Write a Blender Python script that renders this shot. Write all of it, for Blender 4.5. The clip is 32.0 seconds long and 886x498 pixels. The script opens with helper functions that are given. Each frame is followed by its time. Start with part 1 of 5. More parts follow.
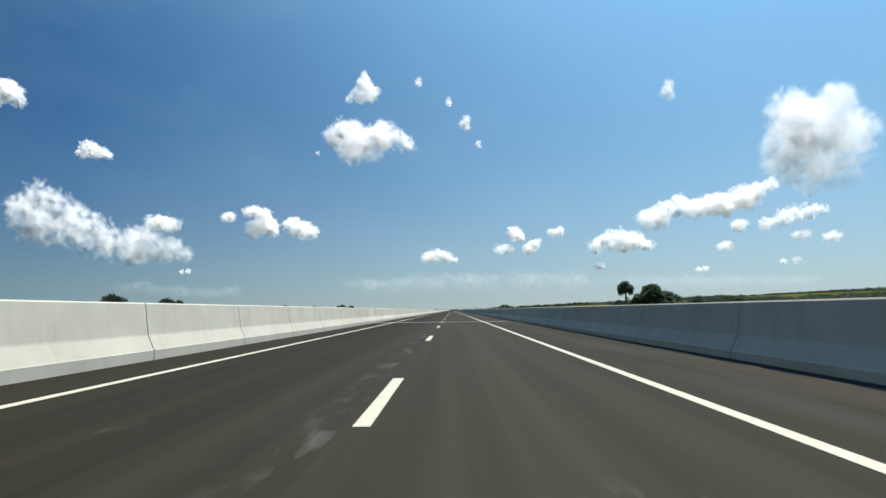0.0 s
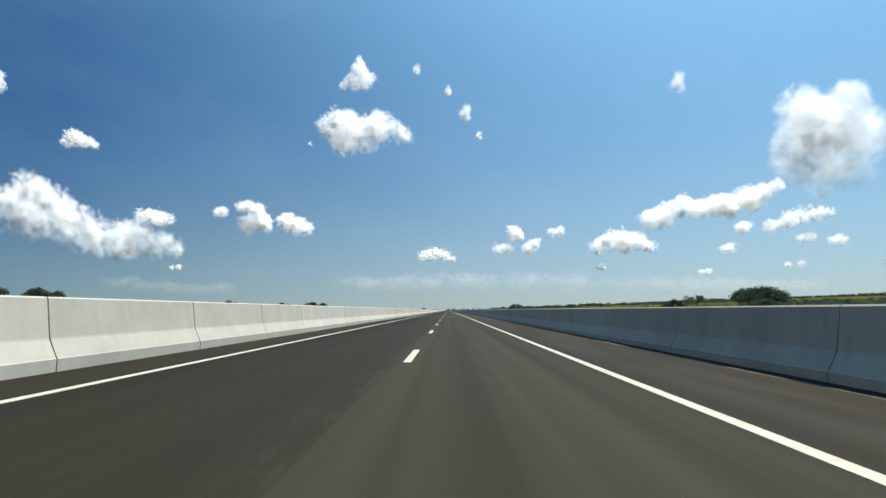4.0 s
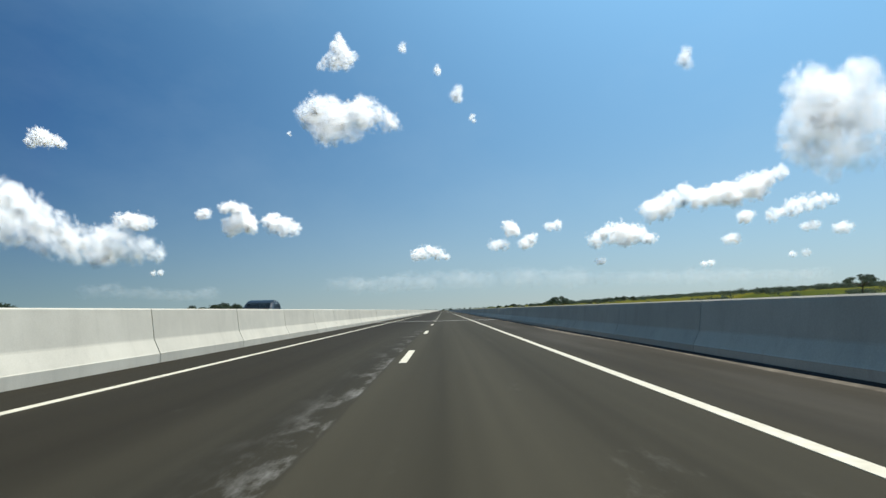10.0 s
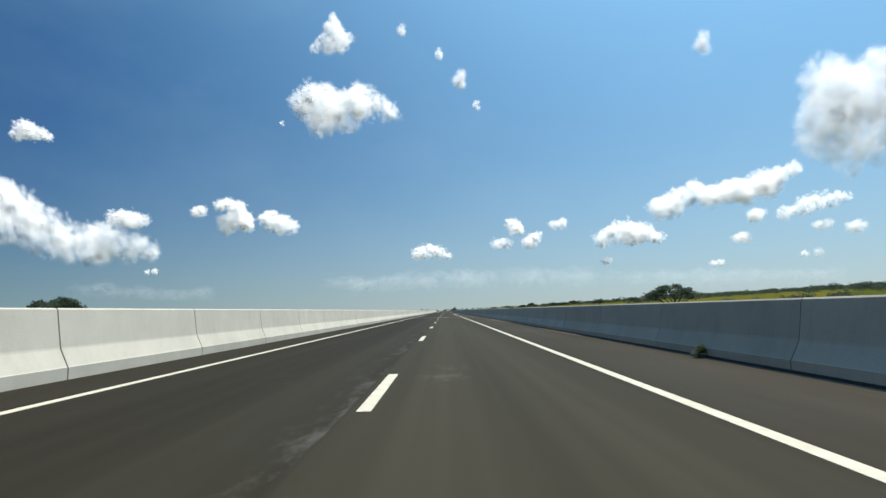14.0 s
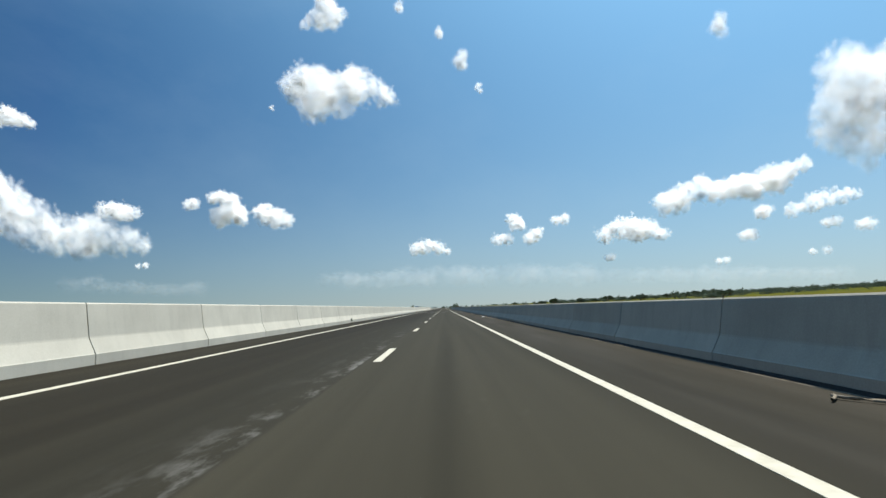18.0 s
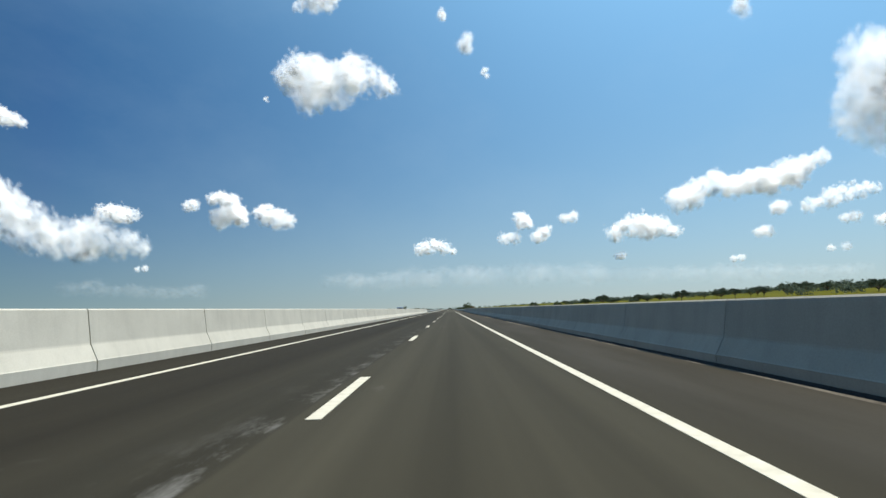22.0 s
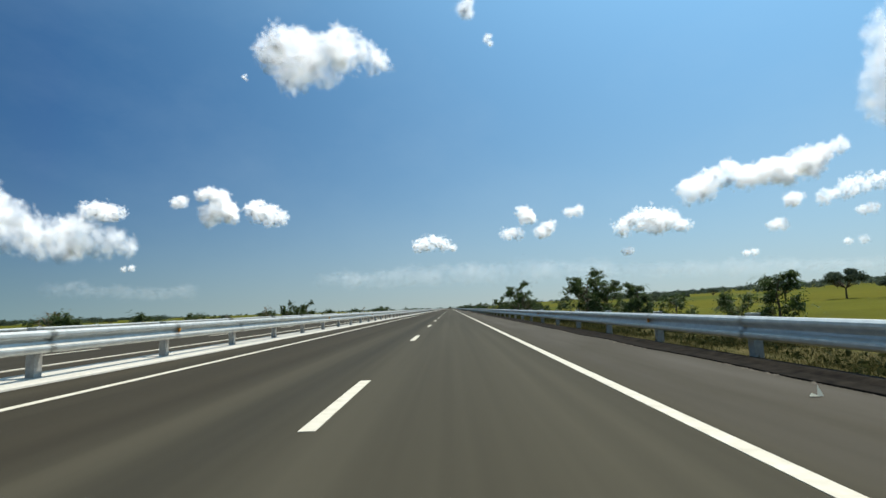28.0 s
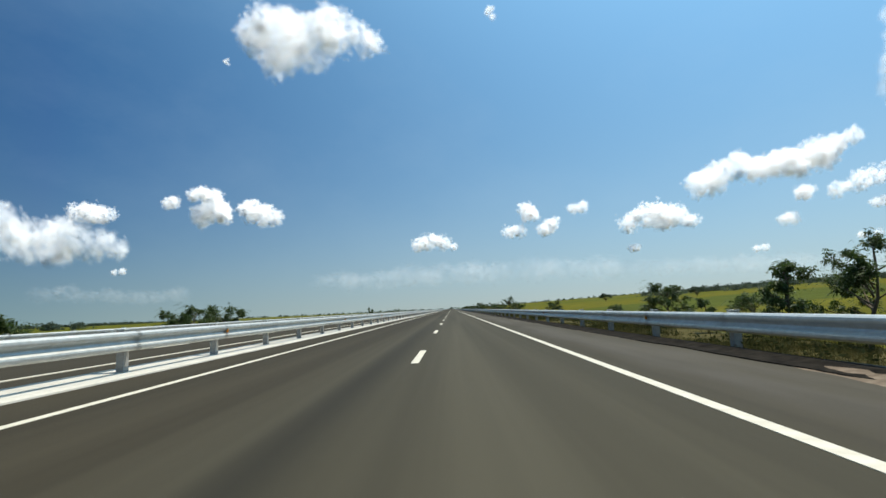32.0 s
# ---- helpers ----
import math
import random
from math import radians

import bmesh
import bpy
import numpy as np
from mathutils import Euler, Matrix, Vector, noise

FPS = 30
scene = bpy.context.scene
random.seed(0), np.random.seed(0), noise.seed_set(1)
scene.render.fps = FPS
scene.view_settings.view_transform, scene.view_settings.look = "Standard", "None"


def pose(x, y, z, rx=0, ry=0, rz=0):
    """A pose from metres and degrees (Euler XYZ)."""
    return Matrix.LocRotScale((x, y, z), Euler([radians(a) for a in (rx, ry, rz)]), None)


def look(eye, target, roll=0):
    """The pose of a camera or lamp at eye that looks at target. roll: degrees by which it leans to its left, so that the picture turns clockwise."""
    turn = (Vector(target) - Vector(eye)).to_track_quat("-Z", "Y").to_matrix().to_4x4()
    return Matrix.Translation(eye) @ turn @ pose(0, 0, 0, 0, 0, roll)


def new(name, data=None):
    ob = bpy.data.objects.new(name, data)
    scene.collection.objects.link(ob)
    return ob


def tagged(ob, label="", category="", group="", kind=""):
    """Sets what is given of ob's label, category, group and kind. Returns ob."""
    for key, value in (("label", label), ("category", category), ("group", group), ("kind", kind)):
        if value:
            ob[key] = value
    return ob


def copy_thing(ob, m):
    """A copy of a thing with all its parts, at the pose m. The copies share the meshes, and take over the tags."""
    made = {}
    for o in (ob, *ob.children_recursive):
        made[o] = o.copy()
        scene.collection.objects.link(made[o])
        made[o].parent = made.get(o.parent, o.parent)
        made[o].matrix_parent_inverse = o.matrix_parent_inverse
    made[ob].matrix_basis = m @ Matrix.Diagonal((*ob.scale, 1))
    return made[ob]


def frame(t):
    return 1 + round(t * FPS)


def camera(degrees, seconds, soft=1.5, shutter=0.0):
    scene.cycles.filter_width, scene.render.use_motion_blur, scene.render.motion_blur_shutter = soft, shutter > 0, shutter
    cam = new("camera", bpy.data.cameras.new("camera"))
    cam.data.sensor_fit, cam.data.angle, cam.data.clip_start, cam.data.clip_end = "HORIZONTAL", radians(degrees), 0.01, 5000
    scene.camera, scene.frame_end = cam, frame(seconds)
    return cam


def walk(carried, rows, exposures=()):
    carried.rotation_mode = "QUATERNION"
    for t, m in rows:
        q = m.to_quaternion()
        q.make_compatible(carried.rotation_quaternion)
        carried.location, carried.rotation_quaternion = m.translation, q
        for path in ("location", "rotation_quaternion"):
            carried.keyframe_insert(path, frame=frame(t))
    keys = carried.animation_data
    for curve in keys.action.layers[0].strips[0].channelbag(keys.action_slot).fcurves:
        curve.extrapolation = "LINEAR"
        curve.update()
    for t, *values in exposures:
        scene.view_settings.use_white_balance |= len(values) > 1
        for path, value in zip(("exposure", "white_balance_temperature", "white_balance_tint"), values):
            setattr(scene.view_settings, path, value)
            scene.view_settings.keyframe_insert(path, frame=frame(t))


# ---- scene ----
cam = camera(81.34, 32.0)

# seconds, heading (left positive), tilt, lean, and the place x, y, z
ROWS = (
    (0, 0.86, 6.76, -0.67, 0.755, 7.64, 0.946), (0.5, 0.74, 6.75, -1.74, 0.719, 21.72, 0.978), (1, 0.51, 6.74, -2.13, 0.714, 35.60, 0.958),
    (1.5, 0.35, 6.80, -2.03, 0.737, 49.80, 0.968), (2, 0.34, 6.86, -1.33, 0.758, 64.20, 0.960), (2.5, 0.39, 6.89, -0.52, 0.764, 78.70, 0.962),
    (3, 0.50, 6.83, 0.18, 0.775, 93.13, 0.968), (3.5, 0.60, 6.78, 0.29, 0.782, 107.65, 0.964), (5.5, 0.61, 6.72, -1.23, 0.650, 166.64, 0.969),
    (6, 0.59, 6.75, -0.98, 0.624, 181.46, 0.978), (6.5, 0.71, 6.77, -0.44, 0.560, 196.31, 0.965), (7, 0.80, 6.84, -0.43, 0.504, 211.33, 0.962),
    (7.5, 0.75, 6.90, -1.36, 0.439, 226.45, 0.968), (8, 0.53, 6.86, -2.36, 0.428, 241.51, 0.967), (8.5, 0.27, 6.90, -2.83, 0.450, 256.61, 0.967),
    (9, 0.07, 6.82, -2.95, 0.527, 271.73, 0.970), (9.5, -0.08, 6.77, -2.64, 0.661, 286.85, 0.975), (10, -0.10, 6.75, -1.48, 0.802, 302.09, 0.972),
    (10.5, 0.24, 6.71, 0.25, 0.897, 317.55, 0.971), (11, 0.66, 6.76, 1.40, 0.926, 332.97, 0.970), (11.5, 1.01, 6.82, 1.46, 0.860, 348.34, 0.971),
    (12, 1.10, 6.84, 0.03, 0.772, 363.81, 0.978), (12.5, 0.90, 6.96, -1.42, 0.688, 379.53, 0.968), (13, 0.50, 6.94, -2.50, 0.679, 395.27, 0.972),
    (13.5, 0.16, 6.88, -2.68, 0.749, 410.97, 0.963), (14, 0.08, 6.80, -1.36, 0.834, 426.75, 0.978), (14.5, 0.31, 6.52, -0.05, 0.913, 442.37, 0.975),
    (16.5, 0.55, 6.18, -1.33, 0.965, 500.58, 0.970), (17, 0.31, 6.25, -1.81, 1.013, 514.59, 0.981), (17.5, 0.04, 6.37, -1.84, 1.102, 528.53, 0.972),
    (18, -0.02, 6.47, -0.99, 1.232, 542.48, 0.960), (18.5, 0.19, 6.49, -0.01, 1.352, 556.29, 0.971), (19, 0.47, 6.47, 0.48, 1.406, 570.20, 0.976),
    (19.5, 0.65, 6.50, 0.33, 1.424, 584.10, 0.982), (20, 0.72, 6.48, -0.06, 1.411, 598.13, 0.980), (20.5, 0.71, 6.50, -0.53, 1.362, 612.36, 0.991),
    (21, 0.74, 6.42, -0.65, 1.327, 626.60, 0.982), (21.5, 0.68, 6.55, -0.94, 1.286, 640.89, 0.993), (22, 0.59, 6.64, -1.45, 1.302, 655.07, 0.994),
    (22.5, 0.44, 6.63, -1.85, 1.289, 669.24, 0.985), (23, 0.27, 6.60, -1.80, 1.348, 684.00, 0.971), (23.5, 0.20, 6.60, -1.21, 1.412, 698.69, 0.998),
    (24, 0.22, 6.53, -0.50, 1.503, 713.36, 0.987), (24.5, 0.35, 6.52, 0.21, 1.567, 728.19, 0.992), (25, 0.54, 6.53, 0.81, 1.613, 743.15, 1.006),
    (25.5, 0.71, 6.62, 1.04, 1.572, 758.28, 1.015), (27.5, 0.80, 6.56, -1.29, 1.262, 820.10, 0.991), (28, 0.59, 6.55, -1.91, 1.232, 835.59, 0.983),
    (28.5, 0.42, 6.52, -1.96, 1.244, 851.36, 1.003), (29, 0.37, 6.55, -1.11, 1.253, 867.01, 1.002), (29.5, 0.50, 6.50, 0.07, 1.275, 882.57, 0.990),
    (30, 0.75, 6.44, 0.98, 1.220, 898.36, 0.989), (30.5, 1.04, 6.44, 1.30, 1.102, 914.20, 0.997), (31, 1.18, 6.52, 0.73, 0.953, 929.95, 0.983),
    (31.5, 1.09, 6.56, -0.84, 0.819, 945.93, 0.995), (32, 0.64, 6.64, -2.55, 0.746, 962.03, 1.002),
)


def aimed(head, tilt, lean, x, y, z):
    a, b = radians(head), radians(tilt)
    ahead = Vector((-math.sin(a) * math.cos(b), math.cos(a) * math.cos(b), math.sin(b)))
    return look((x, y, z), Vector((x, y, z)) + 10 * ahead, lean)


walk(cam, [(t, aimed(*rest)) for t, *rest in ROWS])

# ---- light ----
SUN_UP, SUN_TURN = 66.0, 48.0  # degrees above the horizon, to the right of the road's direction
sky_world = bpy.data.worlds.new("sky")
scene.world = sky_world
sky_world.use_nodes = True
wn = sky_world.node_tree
sky = wn.nodes.new("ShaderNodeTexSky")
sky.sky_type, sky.sun_disc = "NISHITA", False
sky.sun_elevation, sky.sun_rotation = radians(SUN_UP), radians(SUN_TURN)
sky.air_density, sky.dust_density, sky.ozone_density = 1.0, 0.0, 3.0
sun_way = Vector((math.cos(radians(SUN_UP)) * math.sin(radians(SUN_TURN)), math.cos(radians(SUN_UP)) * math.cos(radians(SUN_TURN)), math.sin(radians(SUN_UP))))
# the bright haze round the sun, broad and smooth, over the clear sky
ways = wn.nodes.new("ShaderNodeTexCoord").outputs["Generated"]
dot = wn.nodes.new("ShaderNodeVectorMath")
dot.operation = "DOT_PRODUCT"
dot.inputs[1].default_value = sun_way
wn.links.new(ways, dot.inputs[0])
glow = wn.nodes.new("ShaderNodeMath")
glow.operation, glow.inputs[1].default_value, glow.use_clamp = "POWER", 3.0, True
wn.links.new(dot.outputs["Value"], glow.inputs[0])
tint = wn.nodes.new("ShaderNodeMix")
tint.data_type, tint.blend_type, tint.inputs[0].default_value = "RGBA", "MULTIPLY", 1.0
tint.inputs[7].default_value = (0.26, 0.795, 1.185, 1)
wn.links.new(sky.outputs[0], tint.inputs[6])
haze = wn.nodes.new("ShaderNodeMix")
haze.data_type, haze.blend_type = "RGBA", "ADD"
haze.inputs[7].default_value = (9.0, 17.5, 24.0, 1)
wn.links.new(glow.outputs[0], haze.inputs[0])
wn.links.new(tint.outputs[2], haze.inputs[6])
# pale haze that thickens towards the horizon
up = wn.nodes.new("ShaderNodeSeparateXYZ")
wn.links.new(ways, up.inputs[0])
low = wn.nodes.new("ShaderNodeMath")
low.operation, low.inputs[0].default_value = "SUBTRACT", 1.0
wn.links.new(up.outputs[2], low.inputs[1])
thick = wn.nodes.new("ShaderNodeMath")
thick.operation, thick.inputs[1].default_value, thick.use_clamp = "POWER", 6.5, True
wn.links.new(low.outputs[0], thick.inputs[0])
pale = wn.nodes.new("ShaderNodeMix")
pale.data_type = "RGBA"
side = wn.nodes.new("ShaderNodeVectorMath")
side.operation, side.inputs[1].default_value = "DOT_PRODUCT", (math.sin(radians(SUN_TURN)), math.cos(radians(SUN_TURN)), 0)
wn.links.new(ways, side.inputs[0])


def graded(away, change, least):
    """A colour that grows towards the sun's side: away + change * side, never below least."""
    step = wn.nodes.new("ShaderNodeVectorMath")
    step.operation, step.inputs[1].default_value, step.inputs[2].default_value = "MULTIPLY_ADD", change, away
    wn.links.new(side.outputs["Value"], step.inputs[0])
    top = wn.nodes.new("ShaderNodeVectorMath")
    top.operation, top.inputs[1].default_value = "MAXIMUM", least
    wn.links.new(step.outputs[0], top.inputs[0])
    return top.outputs[0]


wn.links.new(graded((4.4, 6.6, 7.1), (5.8, 5.3, 4.4), (2.5, 4.0, 5.0)), pale.inputs[7])
wn.links.new(thick.outputs[0], pale.inputs[0])
# a broad band of paler blue below the deep blue overhead
wide = wn.nodes.new("ShaderNodeMath")
wide.operation, wide.inputs[1].default_value, wide.use_clamp = "POWER", 2.6, True
wn.links.new(low.outputs[0], wide.inputs[0])
part_way = wn.nodes.new("ShaderNodeMath")
part_way.operation, part_way.inputs[1].default_value = "MULTIPLY", 0.6
wn.links.new(wide.outputs[0], part_way.inputs[0])
band = wn.nodes.new("ShaderNodeMix")
band.data_type = "RGBA"
wn.links.new(part_way.outputs[0], band.inputs[0])
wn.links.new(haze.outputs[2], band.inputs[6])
wn.links.new(graded((-0.1, 1.6, 7.0), (9.8, 17.0, 18.2), (0.8, 2.5, 5.0)), band.inputs[7])
# faint streaks of high cirrus
shear = wn.nodes.new("ShaderNodeMapping")
shear.inputs["Scale"].default_value, shear.inputs["Rotation"].default_value = (2.2, 1.0, 3.4), (0.2, 0.6, 0.3)
wn.links.new(ways, shear.inputs[0])
fibre = wn.nodes.new("ShaderNodeTexNoise")
fibre.inputs["Scale"].default_value, fibre.inputs["Detail"].default_value, fibre.inputs["Roughness"].default_value = 1.6, 6.0, 0.6
wn.links.new(shear.outputs[0], fibre.inputs["Vector"])
faint = wn.nodes.new("ShaderNodeMapRange")
for key, value in (("From Min", 0.45), ("From Max", 0.8), ("To Min", 0.0), ("To Max", 0.07)):
    faint.inputs[key].default_value = value
wn.links.new(fibre.outputs["Fac"], faint.inputs["Value"])
cirrus = wn.nodes.new("ShaderNodeMix")
cirrus.data_type = "RGBA"
cirrus.inputs[7].default_value = (12.0, 15.5, 18.0, 1)
wn.links.new(faint.outputs[0], cirrus.inputs[0])
wn.links.new(band.outputs[2], cirrus.inputs[6])
wn.links.new(cirrus.outputs[2], pale.inputs[6])
wn.links.new(pale.outputs[2], wn.nodes["Background"].inputs[0])
wn.nodes["Background"].inputs[1].default_value = 0.050
sun_data = bpy.data.lights.new("sun", "SUN")
scene.cycles.transparent_max_bounces = 72
sun_data.energy, sun_data.angle, sun_data.color = 5.2, radians(0.55), (1.0, 0.93, 0.80)
sun = new("sun", sun_data)
sun.matrix_world = look(sun_way * 100, (0, 0, 0))


# ---- materials ----
def material(name, rough=0.8, metal=0.0):
    m = bpy.data.materials.new(name)
    m.use_nodes = True
    b = m.node_tree.nodes["Principled BSDF"]
    b.inputs["Roughness"].default_value, b.inputs["Metallic"].default_value = rough, metal
    b.inputs["Specular IOR Level"].default_value = 0.5 if rough < 0.6 else 0.2
    return m, m.node_tree, b


def node(nt, kind, **values):
    n = nt.nodes.new(kind)
    for k, v in values.items():
        n.inputs[k.replace("_", " ")].default_value = v
    return n


def coords(nt, scale=(1, 1, 1), world=False):
    """Object coordinates, or the world's for what is copied about."""
    mp = node(nt, "ShaderNodeMapping", Scale=scale)
    if world:
        nt.links.new(nt.nodes.new("ShaderNodeNewGeometry").outputs["Position"], mp.inputs[0])
    else:
        nt.links.new(nt.nodes.new("ShaderNodeTexCoord").outputs["Object"], mp.inputs[0])
    return mp.outputs[0]


def noisy(nt, vec, scale, detail=4.0, rough=0.55):
    n = node(nt, "ShaderNodeTexNoise", Scale=scale, Detail=detail, Roughness=rough)
    nt.links.new(vec, n.inputs["Vector"])
    return n.outputs["Fac"]


def ramp(nt, fac, stops):
    r = nt.nodes.new("ShaderNodeValToRGB")
    el = r.color_ramp.elements
    while len(el) < len(stops):
        el.new(0.5)
    for e, (p, c) in zip(el, stops):
        e.position, e.color = p, (*c, 1) if len(c) == 3 else c
    nt.links.new(fac, r.inputs[0])
    return r.outputs[0]


def mixed(nt, fac, a, b, how="MIX"):
    m = nt.nodes.new("ShaderNodeMix")
    m.data_type, m.blend_type = "RGBA", how
    for v, s in ((fac, 0), (a, 6), (b, 7)):
        if hasattr(v, "is_output"):
            nt.links.new(v, m.inputs[s])
        elif s == 0:
            m.inputs[0].default_value = v
        else:
            m.inputs[s].default_value = (*v, 1)
    return m.outputs[2]


def sums(nt, how, a, b=0.0, c=0.0):
    m = nt.nodes.new("ShaderNodeMath")
    m.operation = how
    for v, s in ((a, 0), (b, 1), (c, 2)):
        if hasattr(v, "is_output"):
            nt.links.new(v, m.inputs[s])
        else:
            m.inputs[s].default_value = v
    return m.outputs[0]


def relief(nt, bsdf, fac, strength, depth):
    b = node(nt, "ShaderNodeBump", Strength=strength, Distance=depth)
    nt.links.new(fac, b.inputs["Height"])
    nt.links.new(b.outputs[0], bsdf.inputs["Normal"])


def grey(v, warm=0.0):
    return (v * (1 + 0.35 * warm), v, v * (1 - warm))


# metres along the viaduct, and how much dust lies there
DUSTY = ((0, 0.35), (20, 0.5), (64, 0.75), (78, 0.25), (120, 0.12), (190, 0.15), (225, 0.5), (272, 0.7), (284, 0.35), (298, 0.6), (306, 1.0), (325, 0.9), (336, 0.3), (362, 0.7), (378, 0.7), (400, 0.3), (430, 0.3), (500, 0.3), (530, 0.6), (550, 0.9), (566, 0.3), (640, 0.3), (658, 0.7), (672, 0.4), (700, 0.25), (796, 0.15))


def asphalt(name, base, warm, dust, joint, lanes, inner=1.0):
    m, nt, b = material(name, 0.85)
    b.inputs["Specular IOR Level"].default_value = 0.1
    v = coords(nt)
    fine = noisy(nt, v, 90, 3, 0.7)
    streak = noisy(nt, coords(nt, (1.1, 0.012, 1)), 1.0, 5)
    patch = noisy(nt, coords(nt, (0.5, 0.05, 1)), 0.6, 6)
    col = ramp(nt, streak, [(0.3, grey(base * 0.72, warm)), (0.55, grey(base, warm)), (0.75, grey(base * 1.25, warm))])
    col = mixed(nt, sums(nt, "MULTIPLY", patch, 0.35), col, grey(base * 0.8, warm * 1.5))
    col = mixed(nt, 0.35, col, ramp(nt, fine, [(0.3, grey(base * 0.5, warm)), (0.7, grey(base * 1.7, warm))]), "OVERLAY")
    sep = nt.nodes.new("ShaderNodeSeparateXYZ")
    nt.links.new(v, sep.inputs[0])
    # the two lanes were paved in separate runs, the outer one with paler stone; the seam between them wanders
    wander = sums(nt, "MULTIPLY_ADD", noisy(nt, coords(nt, (0.0, 0.012, 0)), 1.0, 2), 0.5, -0.2)
    across = sums(nt, "ADD", sep.outputs[0], sums(nt, "ADD", wander, sums(nt, "MULTIPLY", noisy(nt, coords(nt, (0, 1.1, 0)), 1.0, 3), 0.06)))
    tone = ramp(nt, sums(nt, "MULTIPLY_ADD", across, 0.1, 0.5), [(0.30, (0.8, 0.76, 0.72)), (0.42, (inner, inner, inner)), (0.487, (inner, inner, inner)), (0.491, (lanes, lanes, lanes)), (0.80, (lanes, lanes, lanes)), (0.87, (1.0, 0.96, 0.91))])
    col = mixed(nt, 1.0, col, tone, "MULTIPLY")
    # worn wheel tracks and tyre rubber, in long faint bands
    wear = ramp(nt, noisy(nt, coords(nt, (2.2, 0.02, 1)), 1.0, 3), [(0.35, (0.82, 0.82, 0.82)), (0.65, (1.1, 1.1, 1.1))])
    col = mixed(nt, 0.7, col, wear, "MULTIPLY")
    # dust caught against the seam, in patches, sharp on the one side and ragged on the other
    here = ramp(nt, sums(nt, "MULTIPLY", sep.outputs[1], 0.00125), [(y / 800, (k, k, k)) for y, k in DUSTY])
    band = ramp(nt, sums(nt, "ADD", across, 1.0), [(0.0, (0.0, 0.0, 0.0)), (0.4, (0.12, 0.12, 0.12)), (0.86, (1, 1, 1)), (0.89, (0.03, 0.03, 0.03)), (1.0, (0, 0, 0))])
    spots = ramp(nt, noisy(nt, coords(nt, (2.4, 0.8, 1)), 1.0, 8, 0.72), [(0.5, (0, 0, 0)), (0.66, (1, 1, 1))])
    d = sums(nt, "MULTIPLY", sums(nt, "MULTIPLY", band, spots), here)
    flecks = ramp(nt, noisy(nt, coords(nt, (1.3, 0.5, 1)), 0.6, 8, 0.75), [(0.62, (0, 0, 0)), (0.8, (0.35, 0.35, 0.35))])
    col = mixed(nt, sums(nt, "MULTIPLY", sums(nt, "MAXIMUM", d, flecks), dust), col, (0.26, 0.25, 0.23))
    seam = ramp(nt, sums(nt, "ABSOLUTE", sums(nt, "ADD", across, 0.11)), [(0.0, (1, 1, 1)), (0.03, (0, 0, 0))])
    col = mixed(nt, sums(nt, "MULTIPLY", seam, 0.22 if dust > 0.1 else 0.0), col, grey(base * 0.5, warm))
    # rolled joint where the two paving runs meet, and dust on the outer shoulder
    run = ramp(nt, sums(nt, "ABSOLUTE", sums(nt, "ADD", sep.outputs[0], 0.62)), [(0.0, (1, 1, 1)), (0.12, (0.8, 0.8, 0.8)), (0.45, (0, 0, 0))])
    col = mixed(nt, sums(nt, "MULTIPLY", sums(nt, "MULTIPLY", run, joint), ramp(nt, noisy(nt, coords(nt, (0.6, 0.03, 1)), 1.0, 4), [(0.35, (0.35, 0.35, 0.35)), (0.6, (1, 1, 1))])), col, grey(base * 0.38, warm))
    outer = ramp(nt, sums(nt, "SUBTRACT", sep.outputs[0], 3.2), [(0.0, (0, 0, 0)), (0.9, (1, 1, 1))])
    col = mixed(nt, sums(nt, "MULTIPLY", outer, ramp(nt, noisy(nt, coords(nt, (0.8, 0.1, 1)), 1.3, 6), [(0.35, (0.15, 0.15, 0.15)), (0.7, (0.7, 0.7, 0.7))])), col, (base * 1.5, base * 1.35, base * 1.1))
    nt.links.new(col, b.inputs["Base Color"])
    relief(nt, b, fine, 0.35, 0.004)
    return m


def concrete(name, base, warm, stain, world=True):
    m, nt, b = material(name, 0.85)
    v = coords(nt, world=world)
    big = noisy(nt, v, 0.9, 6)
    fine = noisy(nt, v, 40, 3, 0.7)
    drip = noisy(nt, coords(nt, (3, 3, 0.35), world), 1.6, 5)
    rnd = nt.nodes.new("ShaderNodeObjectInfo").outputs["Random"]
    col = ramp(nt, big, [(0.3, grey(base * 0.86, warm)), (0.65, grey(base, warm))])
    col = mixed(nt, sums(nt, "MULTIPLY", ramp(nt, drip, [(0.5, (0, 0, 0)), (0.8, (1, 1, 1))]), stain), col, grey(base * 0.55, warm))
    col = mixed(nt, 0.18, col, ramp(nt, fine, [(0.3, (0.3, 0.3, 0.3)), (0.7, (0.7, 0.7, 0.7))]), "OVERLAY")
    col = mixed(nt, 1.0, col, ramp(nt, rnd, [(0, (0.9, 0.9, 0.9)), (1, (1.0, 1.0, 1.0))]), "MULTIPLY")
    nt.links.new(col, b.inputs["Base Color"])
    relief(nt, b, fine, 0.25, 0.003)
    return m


def speckled(name, a, b_, scale, rough=0.7, metal=0.0, bump=0.2, world=False):
    m, nt, b = material(name, rough, metal)
    f = noisy(nt, coords(nt, world=world), scale, 5, 0.6)
    nt.links.new(ramp(nt, f, [(0.3, a), (0.7, b_)]), b.inputs["Base Color"])
    relief(nt, b, f, bump, 0.01)
    return m


